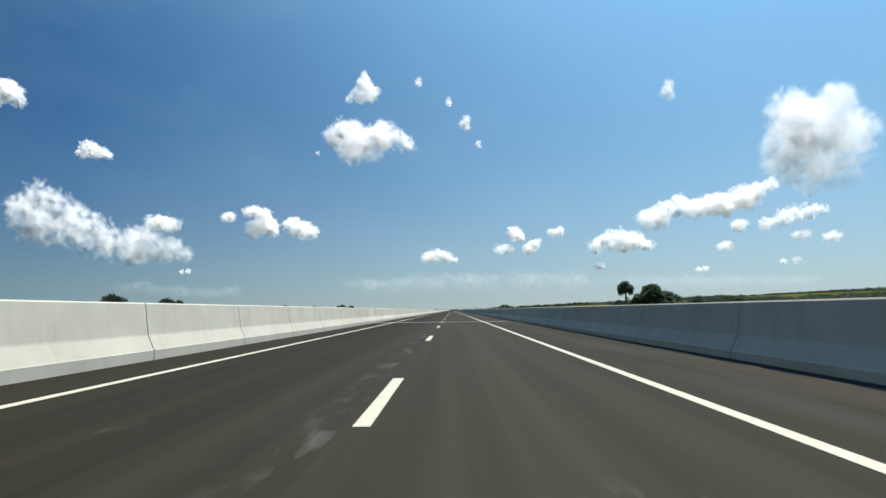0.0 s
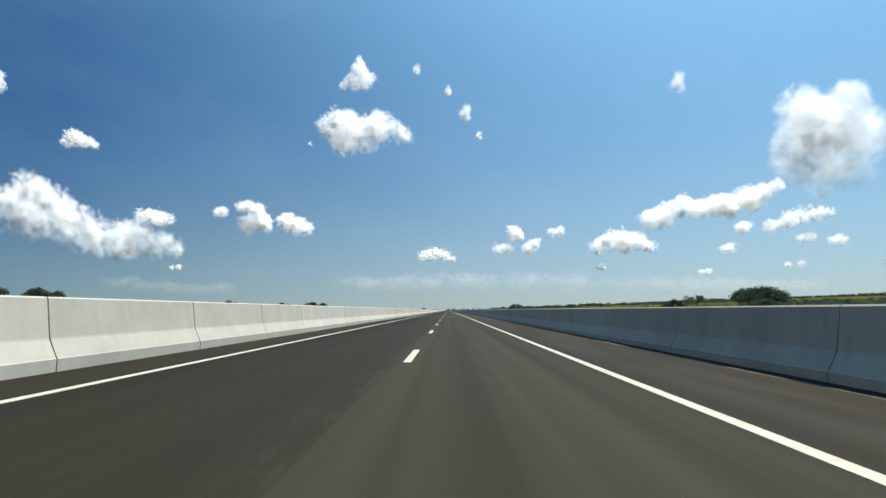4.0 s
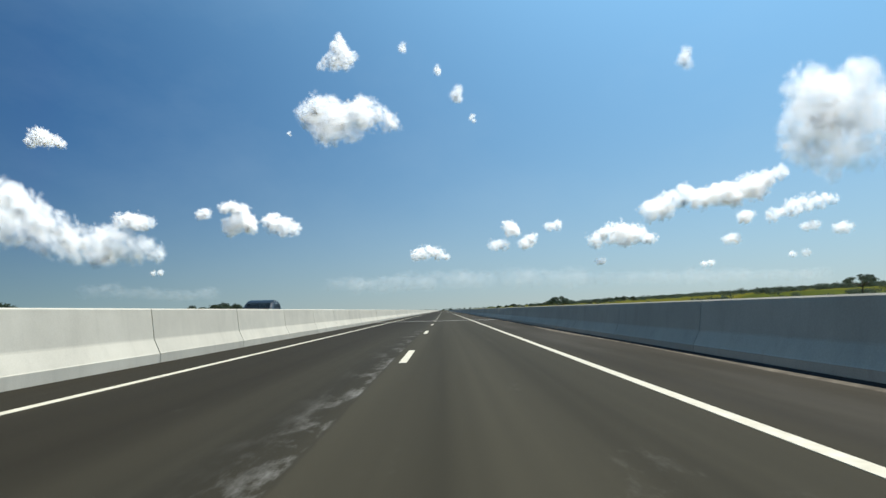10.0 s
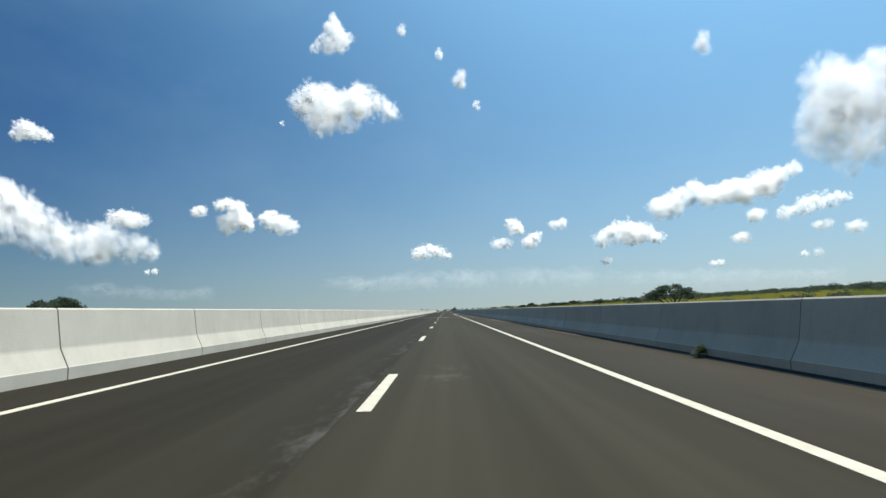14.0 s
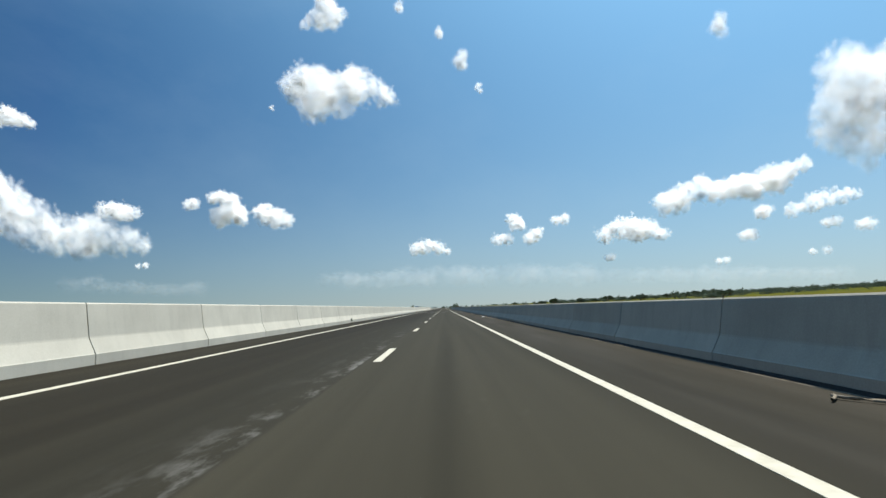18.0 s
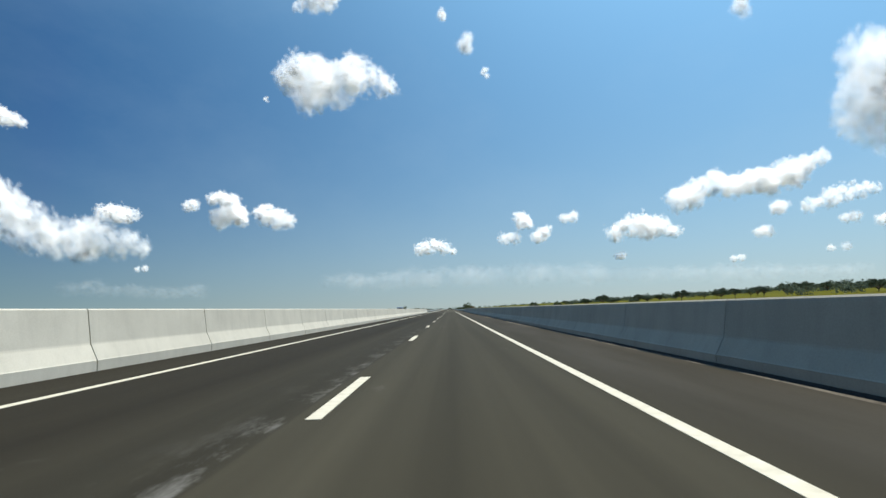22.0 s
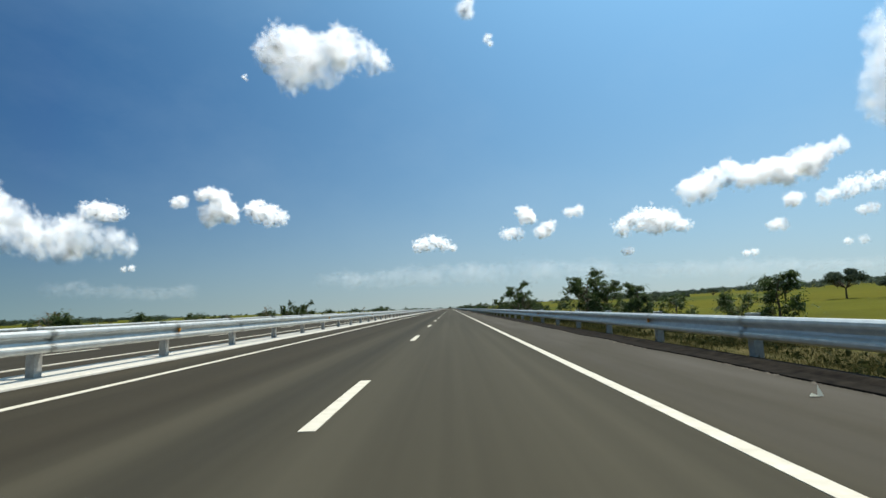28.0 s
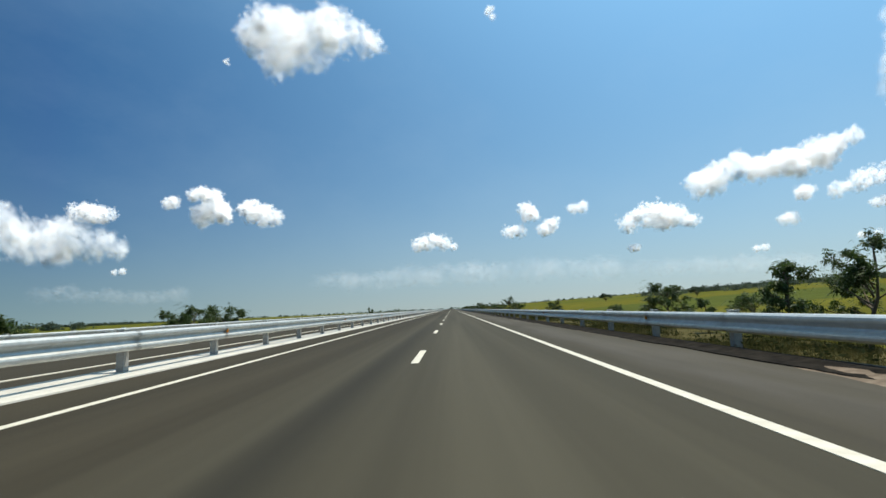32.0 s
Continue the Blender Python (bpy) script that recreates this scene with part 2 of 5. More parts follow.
ASPHALT = asphalt("bridge_asphalt", 0.043, 0.30, 0.75, 0.3, 1.44, 1.06)
ASPHALT_FIELD = asphalt("field_asphalt", 0.070, 0.30, 0.06, 1.0, 1.16, 1.13)
PAINT = speckled("road_paint", (0.52, 0.475, 0.37), (0.68, 0.635, 0.51), 6.0, 0.6)
BARRIER = concrete("lit_barrier_concrete", 0.61, 0.15, 0.22)
# Darker copy of the same concrete; the road face's shade is in its colour.
BARRIER_SHADED = concrete("shaded_barrier_concrete", 0.40, 0.14, 0.28)
CURB = concrete("kerb_concrete", 0.56, 0.14, 0.4)
DECK = concrete("deck_concrete", 0.32, 0.08, 0.4, False)
JOINT_DARK = speckled("joint_rubber", (0.015, 0.015, 0.016), (0.04, 0.04, 0.042), 30)
GALV = speckled("galvanised_steel", (0.52, 0.52, 0.48), (0.68, 0.68, 0.63), 5.0, 0.42, 0.5, 0.03, True)
POST = speckled("post_steel", (0.33, 0.32, 0.29), (0.47, 0.455, 0.42), 12.0, 0.6, 0.3, 0.05, True)
# The kerb's own dark tone, blackened further for the guard rail's shade on it.
KERB_SHADED = speckled("shaded_kerb", (0.008, 0.007, 0.006), (0.03, 0.026, 0.02), 5, 0.95)
KERB_SHADED.node_tree.nodes["Principled BSDF"].inputs["Specular IOR Level"].default_value = 0.03
ORANGE = speckled("reflector_orange", (0.75, 0.28, 0.03), (0.85, 0.36, 0.05), 20, 0.3)
BARK = speckled("bark", (0.10, 0.075, 0.05), (0.20, 0.16, 0.115), 14, 0.9, 0, 0.6)


def foliage(name, dark, light, through_=0.35, rough=0.62):
    m, nt, b = material(name, rough)
    b.inputs["Specular IOR Level"].default_value = 0.4 if rough < 0.7 else 0.05
    isl = nt.nodes.new("ShaderNodeNewGeometry").outputs["Random Per Island"]
    rnd = nt.nodes.new("ShaderNodeObjectInfo").outputs["Random"]
    col = ramp(nt, isl, [(0, dark), (1, light)])
    col = mixed(nt, 1.0, col, ramp(nt, rnd, [(0, (0.75, 0.8, 0.7)), (1, (1.0, 1.0, 1.0))]), "MULTIPLY")
    nt.links.new(col, b.inputs["Base Color"])
    tr = nt.nodes.new("ShaderNodeBsdfTranslucent")
    nt.links.new(col, tr.inputs[0])
    mx = nt.nodes.new("ShaderNodeMixShader")
    mx.inputs[0].default_value = through_
    nt.links.new(b.outputs[0], mx.inputs[1])
    nt.links.new(tr.outputs[0], mx.inputs[2])
    nt.links.new(mx.outputs[0], nt.nodes["Material Output"].inputs[0])
    return m


LEAF = foliage("shrub_leaf", (0.035, 0.06, 0.015), (0.10, 0.15, 0.04))
LEAF_DRY = foliage("dry_leaf", (0.16, 0.10, 0.04), (0.30, 0.22, 0.10))
# Leaves paled towards grey-blue: the haze of distance is in their colour.
WOODS = foliage("hazed_foliage", (0.075, 0.10, 0.075), (0.12, 0.15, 0.11), 0.5, 0.95)
GRASS = foliage("verge_grass", (0.035, 0.045, 0.012), (0.16, 0.13, 0.052), 0.35, 0.9)


def ground_material():
    m, nt, b = material("fields", 0.95)
    b.inputs["Specular IOR Level"].default_value = 0.03
    v = coords(nt)
    strips = node(nt, "ShaderNodeTexVoronoi", Scale=1.0)
    nt.links.new(coords(nt, (0.006, 0.010, 0.001)), strips.inputs["Vector"])
    one = nt.nodes.new("ShaderNodeSeparateColor")
    nt.links.new(strips.outputs["Color"], one.inputs[0])
    rice = ramp(nt, one.outputs[0], [(0.0, (0.088, 0.092, 0.010)), (0.5, (0.108, 0.100, 0.009)), (1.0, (0.066, 0.080, 0.012))])
    rice = mixed(nt, 0.5, rice, ramp(nt, noisy(nt, v, 0.05, 8, 0.65), [(0.3, (0.25, 0.25, 0.25)), (0.7, (0.7, 0.7, 0.7))]), "OVERLAY")
    scrub = ramp(nt, noisy(nt, v, 0.02, 8, 0.65), [(0.35, (0.05, 0.08, 0.02)), (0.55, (0.10, 0.13, 0.035)), (0.7, (0.17, 0.17, 0.06))])
    sep = nt.nodes.new("ShaderNodeSeparateXYZ")
    nt.links.new(v, sep.inputs[0])
    north = ramp(nt, sums(nt, "MULTIPLY_ADD", sep.outputs[1], 0.001, sums(nt, "MULTIPLY", noisy(nt, v, 0.004, 3), 0.2)), [(0.78, (0, 0, 0)), (0.9, (1, 1, 1))])
    land = mixed(nt, north, scrub, rice)
    # the embankment: bare soil with weeds, on both sides of the road
    off = sums(nt, "ABSOLUTE", sums(nt, "ADD", sep.outputs[0], 6.0))
    off = sums(nt, "ADD", off, sums(nt, "MULTIPLY", noisy(nt, v, 0.5, 5), 3.0))
    bank = ramp(nt, sums(nt, "MULTIPLY_ADD", off, 0.1, -1.5), [(0.2, (1, 1, 1)), (0.5, (0, 0, 0))])
    soil = ramp(nt, noisy(nt, v, 2.2, 7, 0.7), [(0.3, (0.03, 0.035, 0.010)), (0.45, (0.065, 0.058, 0.020)), (0.6, (0.10, 0.083, 0.034)), (0.76, (0.15, 0.12, 0.065))])
    nt.links.new(mixed(nt, bank, land, soil), b.inputs["Base Color"])
    relief(nt, b, noisy(nt, v, 1.5, 6), 0.6, 0.3)
    return m


GROUND = ground_material()


def cloud_material():
    m, nt, b = material("cloud", 1.0)
    nt.nodes.remove(b)
    # the sun stands behind the veils and shines through them; each answers by the lie of its billow, evened out by scattering
    face = nt.nodes.new("ShaderNodeAttribute")
    face.attribute_name = "billow"
    lean = nt.nodes.new("ShaderNodeVectorMath")
    lean.operation, lean.inputs[1].default_value = "MULTIPLY_ADD", (-0.8, -0.8, -0.8)
    lean.inputs[2].default_value = sun_way * -0.7
    nt.links.new(face.outputs["Vector"], lean.inputs[0])
    even = nt.nodes.new("ShaderNodeVectorMath")
    even.operation = "NORMALIZE"
    nt.links.new(lean.outputs[0], even.inputs[0])
    tr = node(nt, "ShaderNodeBsdfTranslucent", Color=(0.95, 0.95, 0.95, 1))
    nt.links.new(even.outputs[0], tr.inputs["Normal"])
    df = node(nt, "ShaderNodeBsdfDiffuse", Color=(0.95, 0.95, 0.95, 1))
    both = nt.nodes.new("ShaderNodeMixShader")
    both.inputs[0].default_value = 0.12
    nt.links.new(tr.outputs[0], both.inputs[1])
    nt.links.new(df.outputs[0], both.inputs[2])
    at = nt.nodes.new("ShaderNodeAttribute")
    at.attribute_name = "dens"
    out = nt.nodes.new("ShaderNodeMixShader")
    nt.links.new(at.outputs["Fac"], out.inputs[0])
    nt.links.new(nt.nodes.new("ShaderNodeBsdfTransparent").outputs[0], out.inputs[1])
    nt.links.new(both.outputs[0], out.inputs[2])
    nt.links.new(out.outputs[0], nt.nodes["Material Output"].inputs[0])
    return m


CLOUD = cloud_material()


# ---- builders ----
def mesh_of(name, verts, faces, mat, smooth=False):
    me = bpy.data.meshes.new(name)
    me.from_pydata([tuple(v) for v in verts], [], [tuple(f) for f in faces])
    me.materials.append(mat)
    if smooth:
        me.polygons.foreach_set("use_smooth", [True] * len(me.polygons))
    me.update()
    return me


def part(name, bm, mat, parent=None, label=""):
    me = bpy.data.meshes.new(name)
    bm.to_mesh(me)
    bm.free()
    me.materials.append(mat)
    return piece(name, me, parent, label)


def piece(name, me, parent=None, label="", at=None):
    ob = new(name, me)
    ob.parent = parent
    if at is not None:
        ob.matrix_basis = at
    return tagged(ob, label)


def empty(name, at=None, **tags):
    ob = new(name)
    ob.empty_display_size = 0.2
    if at is not None:
        ob.matrix_basis = at
    return tagged(ob, **tags)


def box(x0, x1, y0, y1, z0, z1, bevel=0.0, bm=None):
    bm = bm or bmesh.new()
    made = bmesh.ops.create_cube(bm, size=1)
    bmesh.ops.transform(bm, matrix=Matrix.LocRotScale(((x0 + x1) / 2, (y0 + y1) / 2, (z0 + z1) / 2), None, (x1 - x0, y1 - y0, z1 - z0)), verts=made["verts"])
    if bevel:
        bmesh.ops.bevel(bm, geom=list({e for v in made["verts"] for e in v.link_edges}), offset=bevel, segments=2, affect="EDGES")
    return bm


def swept(profile, ys, closed=True):
    """Vertices and faces of a section (x, z) carried along y through the stations ys."""
    n = len(profile)
    verts = [(x, y, z) for y in ys for x, z in profile]
    faces = []
    for k in range(len(ys) - 1):
        for i in range(n if closed else n - 1):
            j = (i + 1) % n
            faces.append((k * n + i, k * n + j, (k + 1) * n + j, (k + 1) * n + i))
    if closed:
        faces += [tuple(range(n))[::-1], tuple((len(ys) - 1) * n + i for i in range(n))]
    return verts, faces


def strip(name, x0, x1, y0, y1, z, mat, parent, step=40.0):
    """A flat painted line of real thickness."""
    k = max(1, int((y1 - y0) / step))
    ys = [y0 + (y1 - y0) * i / k for i in range(k + 1)]
    v, f = swept([(x0, z - 0.02), (x1, z - 0.02), (x1, z), (x0, z)], ys)
    return piece(name, mesh_of(name, v, f, mat), parent)


# ---- the plan ----
LINE_L, LINE_R, BRIDGE_END, ROAD_END = -3.95, 3.25, 809.0, 3600.0
EDGE_L, EDGE_R = -5.35, 5.62       # the feet of the two barriers
MEDIAN = -6.0                      # the line about which the other carriageway is mirrored


def mirrored(x):
    return 2 * MEDIAN - x


# ---- ground ----
def ground_height(x, y):
    t = min(max((y - 783) / 40, 0), 1)
    t = t * t * (3 - 2 * t)
    field = -2.3 + 0.25 * noise.noise((x * 0.01, y * 0.01, 0))
    low = -7.0 + 0.5 * noise.noise((x * 0.006, y * 0.006, 3))
    z = low + (field - low) * t + 0.038 * max(0, x - 22)
    if x > 6.0:
        bank = 0.0 - max(0, x - 6.4) * 0.05 - max(0, x - 9.8) * 0.5 + 0.12 * noise.noise((x * 0.6, y * 0.25, 2))
    elif x < mirrored(6.0):
        bank = -0.35 - max(0, mirrored(7.2) - x) * 0.5
    else:
        bank = -0.06 + min(0, (x + 7.4) * 0.022) - 0.06 if y > 810 else -20
    bank = min(bank, -0.02 if x > 6.0 else -0.06) - (0 if y > 810 else (810 - y) * 0.6)
    return max(z, bank)


def spaced(stops):
    out = []
    for a, b, k in stops:
        out += [a + (b - a) * i / k for i in range(k)]
    return out + [stops[-1][1]]


GX = spaced([(-6000, -1500, 9), (-1500, -300, 14), (-300, -50, 16), (-50, -18.2, 12), (-18.2, -7.4, 3), (-7.4, 6.0, 3), (6.0, 10.0, 10), (10.0, 40, 14), (40, 300, 18), (300, 1500, 14), (1500, 6000, 9)])
GY = spaced([(-1500, -100, 6), (-100, 770, 36), (770, 809, 12), (809, 811, 2), (811, 1000, 114), (1000, 1200, 42), (1200, 2000, 20), (2000, 7000, 14)])
gv = [(x, y, ground_height(x, y)) for y in GY for x in GX]
gf = [(r * len(GX) + c, r * len(GX) + c + 1, (r + 1) * len(GX) + c + 1, (r + 1) * len(GX) + c) for r in range(len(GY) - 1) for c in range(len(GX) - 1)]
tagged(new("ground", mesh_of("ground", gv, gf, GROUND, True)), "yellow-green rice fields and low scrub beside the raised road", "ground", kind="structure")


# ---- road ----
def fall(x):
    """The other carriageway drains outwards."""
    return min(0.0, (x + 7.4) * 0.022)


def carriageway(side, label):
    """The paving of one carriageway with its painted lines as parts. side 1: the one driven on."""
    X = (lambda x: x) if side > 0 else mirrored
    lo, hi = sorted((X(EDGE_L - 0.3), X(EDGE_R + 0.3)))
    road = empty("road", label=label, category="road", kind="structure")
    for nm, y0, y1, mat in (("bridge_paving", -60, BRIDGE_END, ASPHALT), ("field_paving", BRIDGE_END, ROAD_END, ASPHALT_FIELD)):
        ys = [y0 + (y1 - y0) * i / 40 for i in range(41)]
        if nm == "field_paving":
            lo, hi = sorted((X(-5.4), X(5.7)))
        v, f = swept([(lo, -0.12 + fall(lo)), (hi, -0.12 + fall(hi)), (hi, fall(hi)), (lo, fall(lo))], ys)
        piece(nm, mesh_of(nm, v, f, mat), road)
    for nm, x in (("edge_line", LINE_L), ("edge_line", LINE_R)):
        a, b = sorted((X(x - 0.075), X(x + 0.075)))
        line = strip(nm, a, b, -60, ROAD_END, 0.005 + fall(a), PAINT, road)
        if side > 0:
            # the lines wander a little along the road
            for v in line.data.vertices:
                late = min(max((v.co.y - 440) / 120, 0), 1)
                v.co.x += 0.04 + 0.03 * late if x < 0 else -0.1 * late
    v, f = swept([(-0.075, -0.015), (0.075, -0.015), (0.075, 0.005), (-0.075, 0.005)], [0, 1.5, 3.03])
    dash = mesh_of("lane_dash", v, f, PAINT)
    for k in range(-4, 170):
        piece("lane_dash", dash, road, at=Matrix.Translation((X(0), 12 * k, fall(X(0)))))
    return road


carriageway(1, "dark grey asphalt carriageway with white dashed lane line")
carriageway(-1, "dark grey asphalt of the opposite carriageway behind the median")


# ---- bridge ----
def barrier_section(x, out, top):
    """A concrete safety barrier: upright toe, slope, steep upper face, flat top, upright back. out: -1 or 1, away from the lane."""
    p = [(0, -0.02), (0, 0.17 * top), (0.012, 0.182 * top), (0.14, 0.42 * top), (0.15, 0.45 * top), (0.235, top - 0.025), (0.265, top), (0.425, top), (0.445, top - 0.02), (0.445, -0.02)]
    p = [(x + out * a, b) for a, b in p]
    return p if out > 0 else p[::-1]


def shift(y):
    """The outer barrier and its line draw in a little along the viaduct."""
    return -0.16 * min(max((y - 440) / 120, 0), 1)


def barrier(name, x, out, top, starts, label, mat=None):
    wall = empty(name, label=label, category="barrier", kind="structure")
    gap = 0.009 if mat else 0.016
    core = [(x + out * a, b) for a, b in ((0.08, 0), (0.08, 0.17 * top), (0.22, 0.42 * top), (0.315, top - 0.07), (0.38, top - 0.07), (0.38, 0))]
    v, f = swept(core if out > 0 else core[::-1], [-60, 440, 560, BRIDGE_END - 0.2])
    if out > 0 and x > 0:
        v = [(a + shift(b), b, c) for a, b, c in v]
    piece("core", mesh_of("core", v, f, JOINT_DARK), wall, "dark recess in the joints between the panels")
    v, f = swept(barrier_section(x, out, top), [gap, gap + 0.015, 2.5, PANEL - gap - 0.015, PANEL - gap])
    me = mesh_of("barrier_panel", v, f, mat or BARRIER)
    # the panels begin anew at each expansion joint of the deck, where a wider gap is left
    for y0, y1 in zip(starts, (*starts[1:], BRIDGE_END)):
        n = max(1, round((y1 - y0) / PANEL))
        for k in range(n):
            if y0 + k * PANEL < -62:
                continue
            last = k == n - 1
            long = (y1 - y0 - k * PANEL - 0.1) / PANEL if last else 1.0
            piece("barrier_panel", me, wall, at=Matrix.Translation((shift(y0 + k * PANEL) if out > 0 and x > 0 else 0, y0 + k * PANEL, 0)) @ Matrix.Diagonal((1, long, 1, 1)))
    return wall


PANEL = 150 / 32
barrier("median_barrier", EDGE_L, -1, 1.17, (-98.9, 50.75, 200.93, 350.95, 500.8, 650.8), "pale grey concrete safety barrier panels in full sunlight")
barrier("edge_barrier", EDGE_R, 1, 1.04, (-100.3, 49.4, 199.75, 349.7, 499.25, 649.3), "grey concrete safety barrier panels, shaded road face", BARRIER_SHADED)
barrier("opposite_median_barrier", mirrored(EDGE_L), 1, 1.12, (-98.9, 50.75, 200.93, 350.95, 500.8, 650.8), "back of the concrete barrier along the opposite carriageway")
barrier("far_edge_barrier", mirrored(EDGE_R), -1, 0.85, (-100.3, 49.4, 199.75, 349.7, 499.25, 649.3), "concrete barrier on the far side of the opposite carriageway", BARRIER_SHADED)

deck = empty("bridge_deck", label="long concrete viaduct deck carrying the road", category="bridge", kind="structure")
part("slab", box(mirrored(6.4), 6.4, -62, BRIDGE_END, -0.9, -0.13), DECK, deck)
for k in range(0, 27):
    y = 49 - 90 + 30 * k
    if y < 780:
        part("pier", box(-9.0, -2.0, y - 0.8, y + 0.8, -9, -0.9, 0.1), DECK, deck)


def expansion_joint(y):
    ej = empty("expansion_joint", Matrix.Translation((0, y, 0)), label="expansion joint, pale concrete nosings with black rubber seal", category="road joint", group="expansion joints")
    part("nosing", box(EDGE_L, EDGE_R, -0.55, -0.13, -0.05, 0.0035), DECK, ej)
    part("nosing", box(EDGE_L, EDGE_R, 0.13, 0.55, -0.05, 0.0035), DECK, ej)
    part("seal", box(EDGE_L, EDGE_R, -0.12, 0.12, -0.05, 0.001), JOINT_DARK, ej, "black rubber strip seal")
    for dx in (-0.125, 0.09):
        part("steel_edge", box(EDGE_L, EDGE_R, dx, dx + 0.035, -0.05, 0.0042), POST, ej)


for y in (49.2, 199.0, 349.4, 499.0, 648.5, 809.2):
    expansion_joint(y)

# ---- guard rails ----
BEAM = ((0, 0.790), (0.03, 0.784), (0.075, 0.750), (0.08, 0.710), (0.075, 0.681), (0.015, 0.635), (0, 0.600), (0.015, 0.566), (0.075, 0.520), (0.08, 0.491), (0.075, 0.451), (0.03, 0.416), (0, 0.411))


def beam_section(x, side):
    """The W profile as a thin closed band; side: towards the lane."""
    front = [(x + side * a, z) for a, z in BEAM]
    back = [(x + side * (a - 0.006), z) for a, z in BEAM]
    p = front + back[::-1]
    return p if side < 0 else p[::-1]


def guard_rail(x, side, y0, y_near, y1, label, double=0.0, drop=0.0, s=4.0):
    """side: the way the beam faces; double: how far behind it a second beam faces the other way. Posts and beams are parts up to y_near, one joined part beyond."""
    rail = empty("guard_rail", label=label, category="guard rail", group="guard rails")

    def shape(name, bm, mat):
        me = bpy.data.meshes.new(name)
        bm.to_mesh(me)
        bm.free()
        me.materials.append(mat)
        return me

    px = -side * (double / 2 if double else 0.19)
    beams = [mesh_of("beam", *swept(beam_section(0, side), [-0.15, 0, s / 2, s]), GALV)]
    if double:
        beams.append(mesh_of("beam", *swept(beam_section(-side * double, -side), [-0.15, 0, s / 2, s]), GALV))
    bm = bmesh.new()
    box(px - 0.075, px + 0.075, -0.085, -0.078, -0.45, 0.81, 0, bm)
    box(px - 0.075, px + 0.075, 0.078, 0.085, -0.45, 0.81, 0, bm)
    box(px + side * 0.068 - 0.005, px + side * 0.068 + 0.005, -0.085, 0.085, -0.45, 0.81, 0, bm)
    post = shape("post", bm, POST)
    cap = shape("cap", box(px - 0.085, px + 0.085, -0.095, 0.095, 0.81, 0.835, 0.006), GALV)
    w = abs(px) - 0.075
    blocks = [shape("spacer_block", box(min(0, -side * w), max(0, -side * w), -0.075, 0.075, 0.48, 0.77, 0.008), POST)]
    if double:
        blocks.append(shape("spacer_block", box(min(-side * double, -side * (double - w)), max(-side * double, -side * (double - w)), -0.075, 0.075, 0.48, 0.77, 0.008), POST))
    eye = shape("reflector", box(min(side * 0.02, side * 0.075), max(side * 0.02, side * 0.075), -0.004, 0.06, 0.57, 0.67, 0.012), ORANGE)
    far_v, far_f = [], []
    y, k = y0, 0
    while y < y1:
        at = Matrix.Translation((x, y, drop))
        if y < y_near:
            for me in beams:
                piece("beam", me, rail, at=at)
            piece("post", post, rail, at=at)
            piece("cap", cap, rail, at=at)
            for me in blocks:
                piece("spacer_block", me, rail, at=at)
            if k % 4 == 1:
                piece("reflector", eye, rail, "small orange reflector", at)
        else:
            v, f = swept([(x + px - 0.075, drop - 0.3), (x + px + 0.075, drop - 0.3), (x + px + 0.075, drop + 0.86), (x + px - 0.075, drop + 0.86)], [y - 0.085, y + 0.085])
            far_f += [tuple(i + len(far_v) for i in q) for q in f]
            far_v += v
        y, k = y + s, k + 1
    v, f = swept([(a, b + drop) for a, b in beam_section(x, side)], [y_near, y1])
    piece("far_beam", mesh_of("far_beam", v, f, GALV), rail)
    tagged(piece("far_posts", mesh_of("far_posts", far_v, far_f, POST), rail), kind="stuff")
    return rail


RAIL_L, RAIL_R = -5.55, 6.12
guard_rail(RAIL_L, 1, 812.4, 1100, 2000, "double-faced galvanised guard rail on the concrete median strip", 0.62, 0.05)
guard_rail(RAIL_R, -1, 812.4, 1100, 2000, "galvanised guard rail on steel posts above a weedy verge", 0, -0.1)
guard_rail(mirrored(RAIL_R), 1, 812, 1000, 2000, "galvanised guard rail beyond the opposite carriageway", 0, -0.06)
rng = np.random.default_rng(5)
ys = [810 + 2.0 * i for i in range(254)]
wob = [0.05 * noise.noise((y * 0.13, 0, 0)) + 0.03 * noise.noise((y * 0.9, 4, 0)) for y in ys]
v, f = [], []
sec = ((-6.55, -0.1), (-6.55, 0.02), (-6.5, 0.045), (-5.3, 0.045), (-5.22, 0.025), (-5.19, -0.1))
for y, w in zip(ys, wob):
    v += [(a + (w if a > -5.9 else 0), y, b) for a, b in sec]
for k in range(len(ys) - 1):
    for i in range(5):
        f.append((k * 6 + i, (k + 1) * 6 + i, (k + 1) * 6 + i + 1, k * 6 + i + 1))
tagged(new("median_strip", mesh_of("median_strip", v, f, CURB)), "pale rough-edged concrete median strip under the guard rail", "median", kind="structure")
v, f = [], []
for k in range(520):
    y = 810 + 0.8 * k
    w = 0.1 * noise.noise((y * 0.35, 7, 0)) + 0.06 * noise.noise((y * 1.7, 2, 0))
    u = 0.06 * noise.noise((y * 1.1, 5, 3))
    v += [(5.36 + w, y, -0.03), (5.38 + w, y, 0.02), (5.62 + w * 0.5, y, 0.035 + u * 0.3), (5.78 + w * 0.3, y, 0.075 + u * 0.2), (5.95 + u, y, 0.07), (6.1 + u, y, -0.12)]
for k in range(519):
    for i in range(5):
        f.append((k * 6 + i, (k + 1) * 6 + i, (k + 1) * 6 + i + 1, k * 6 + i + 1))
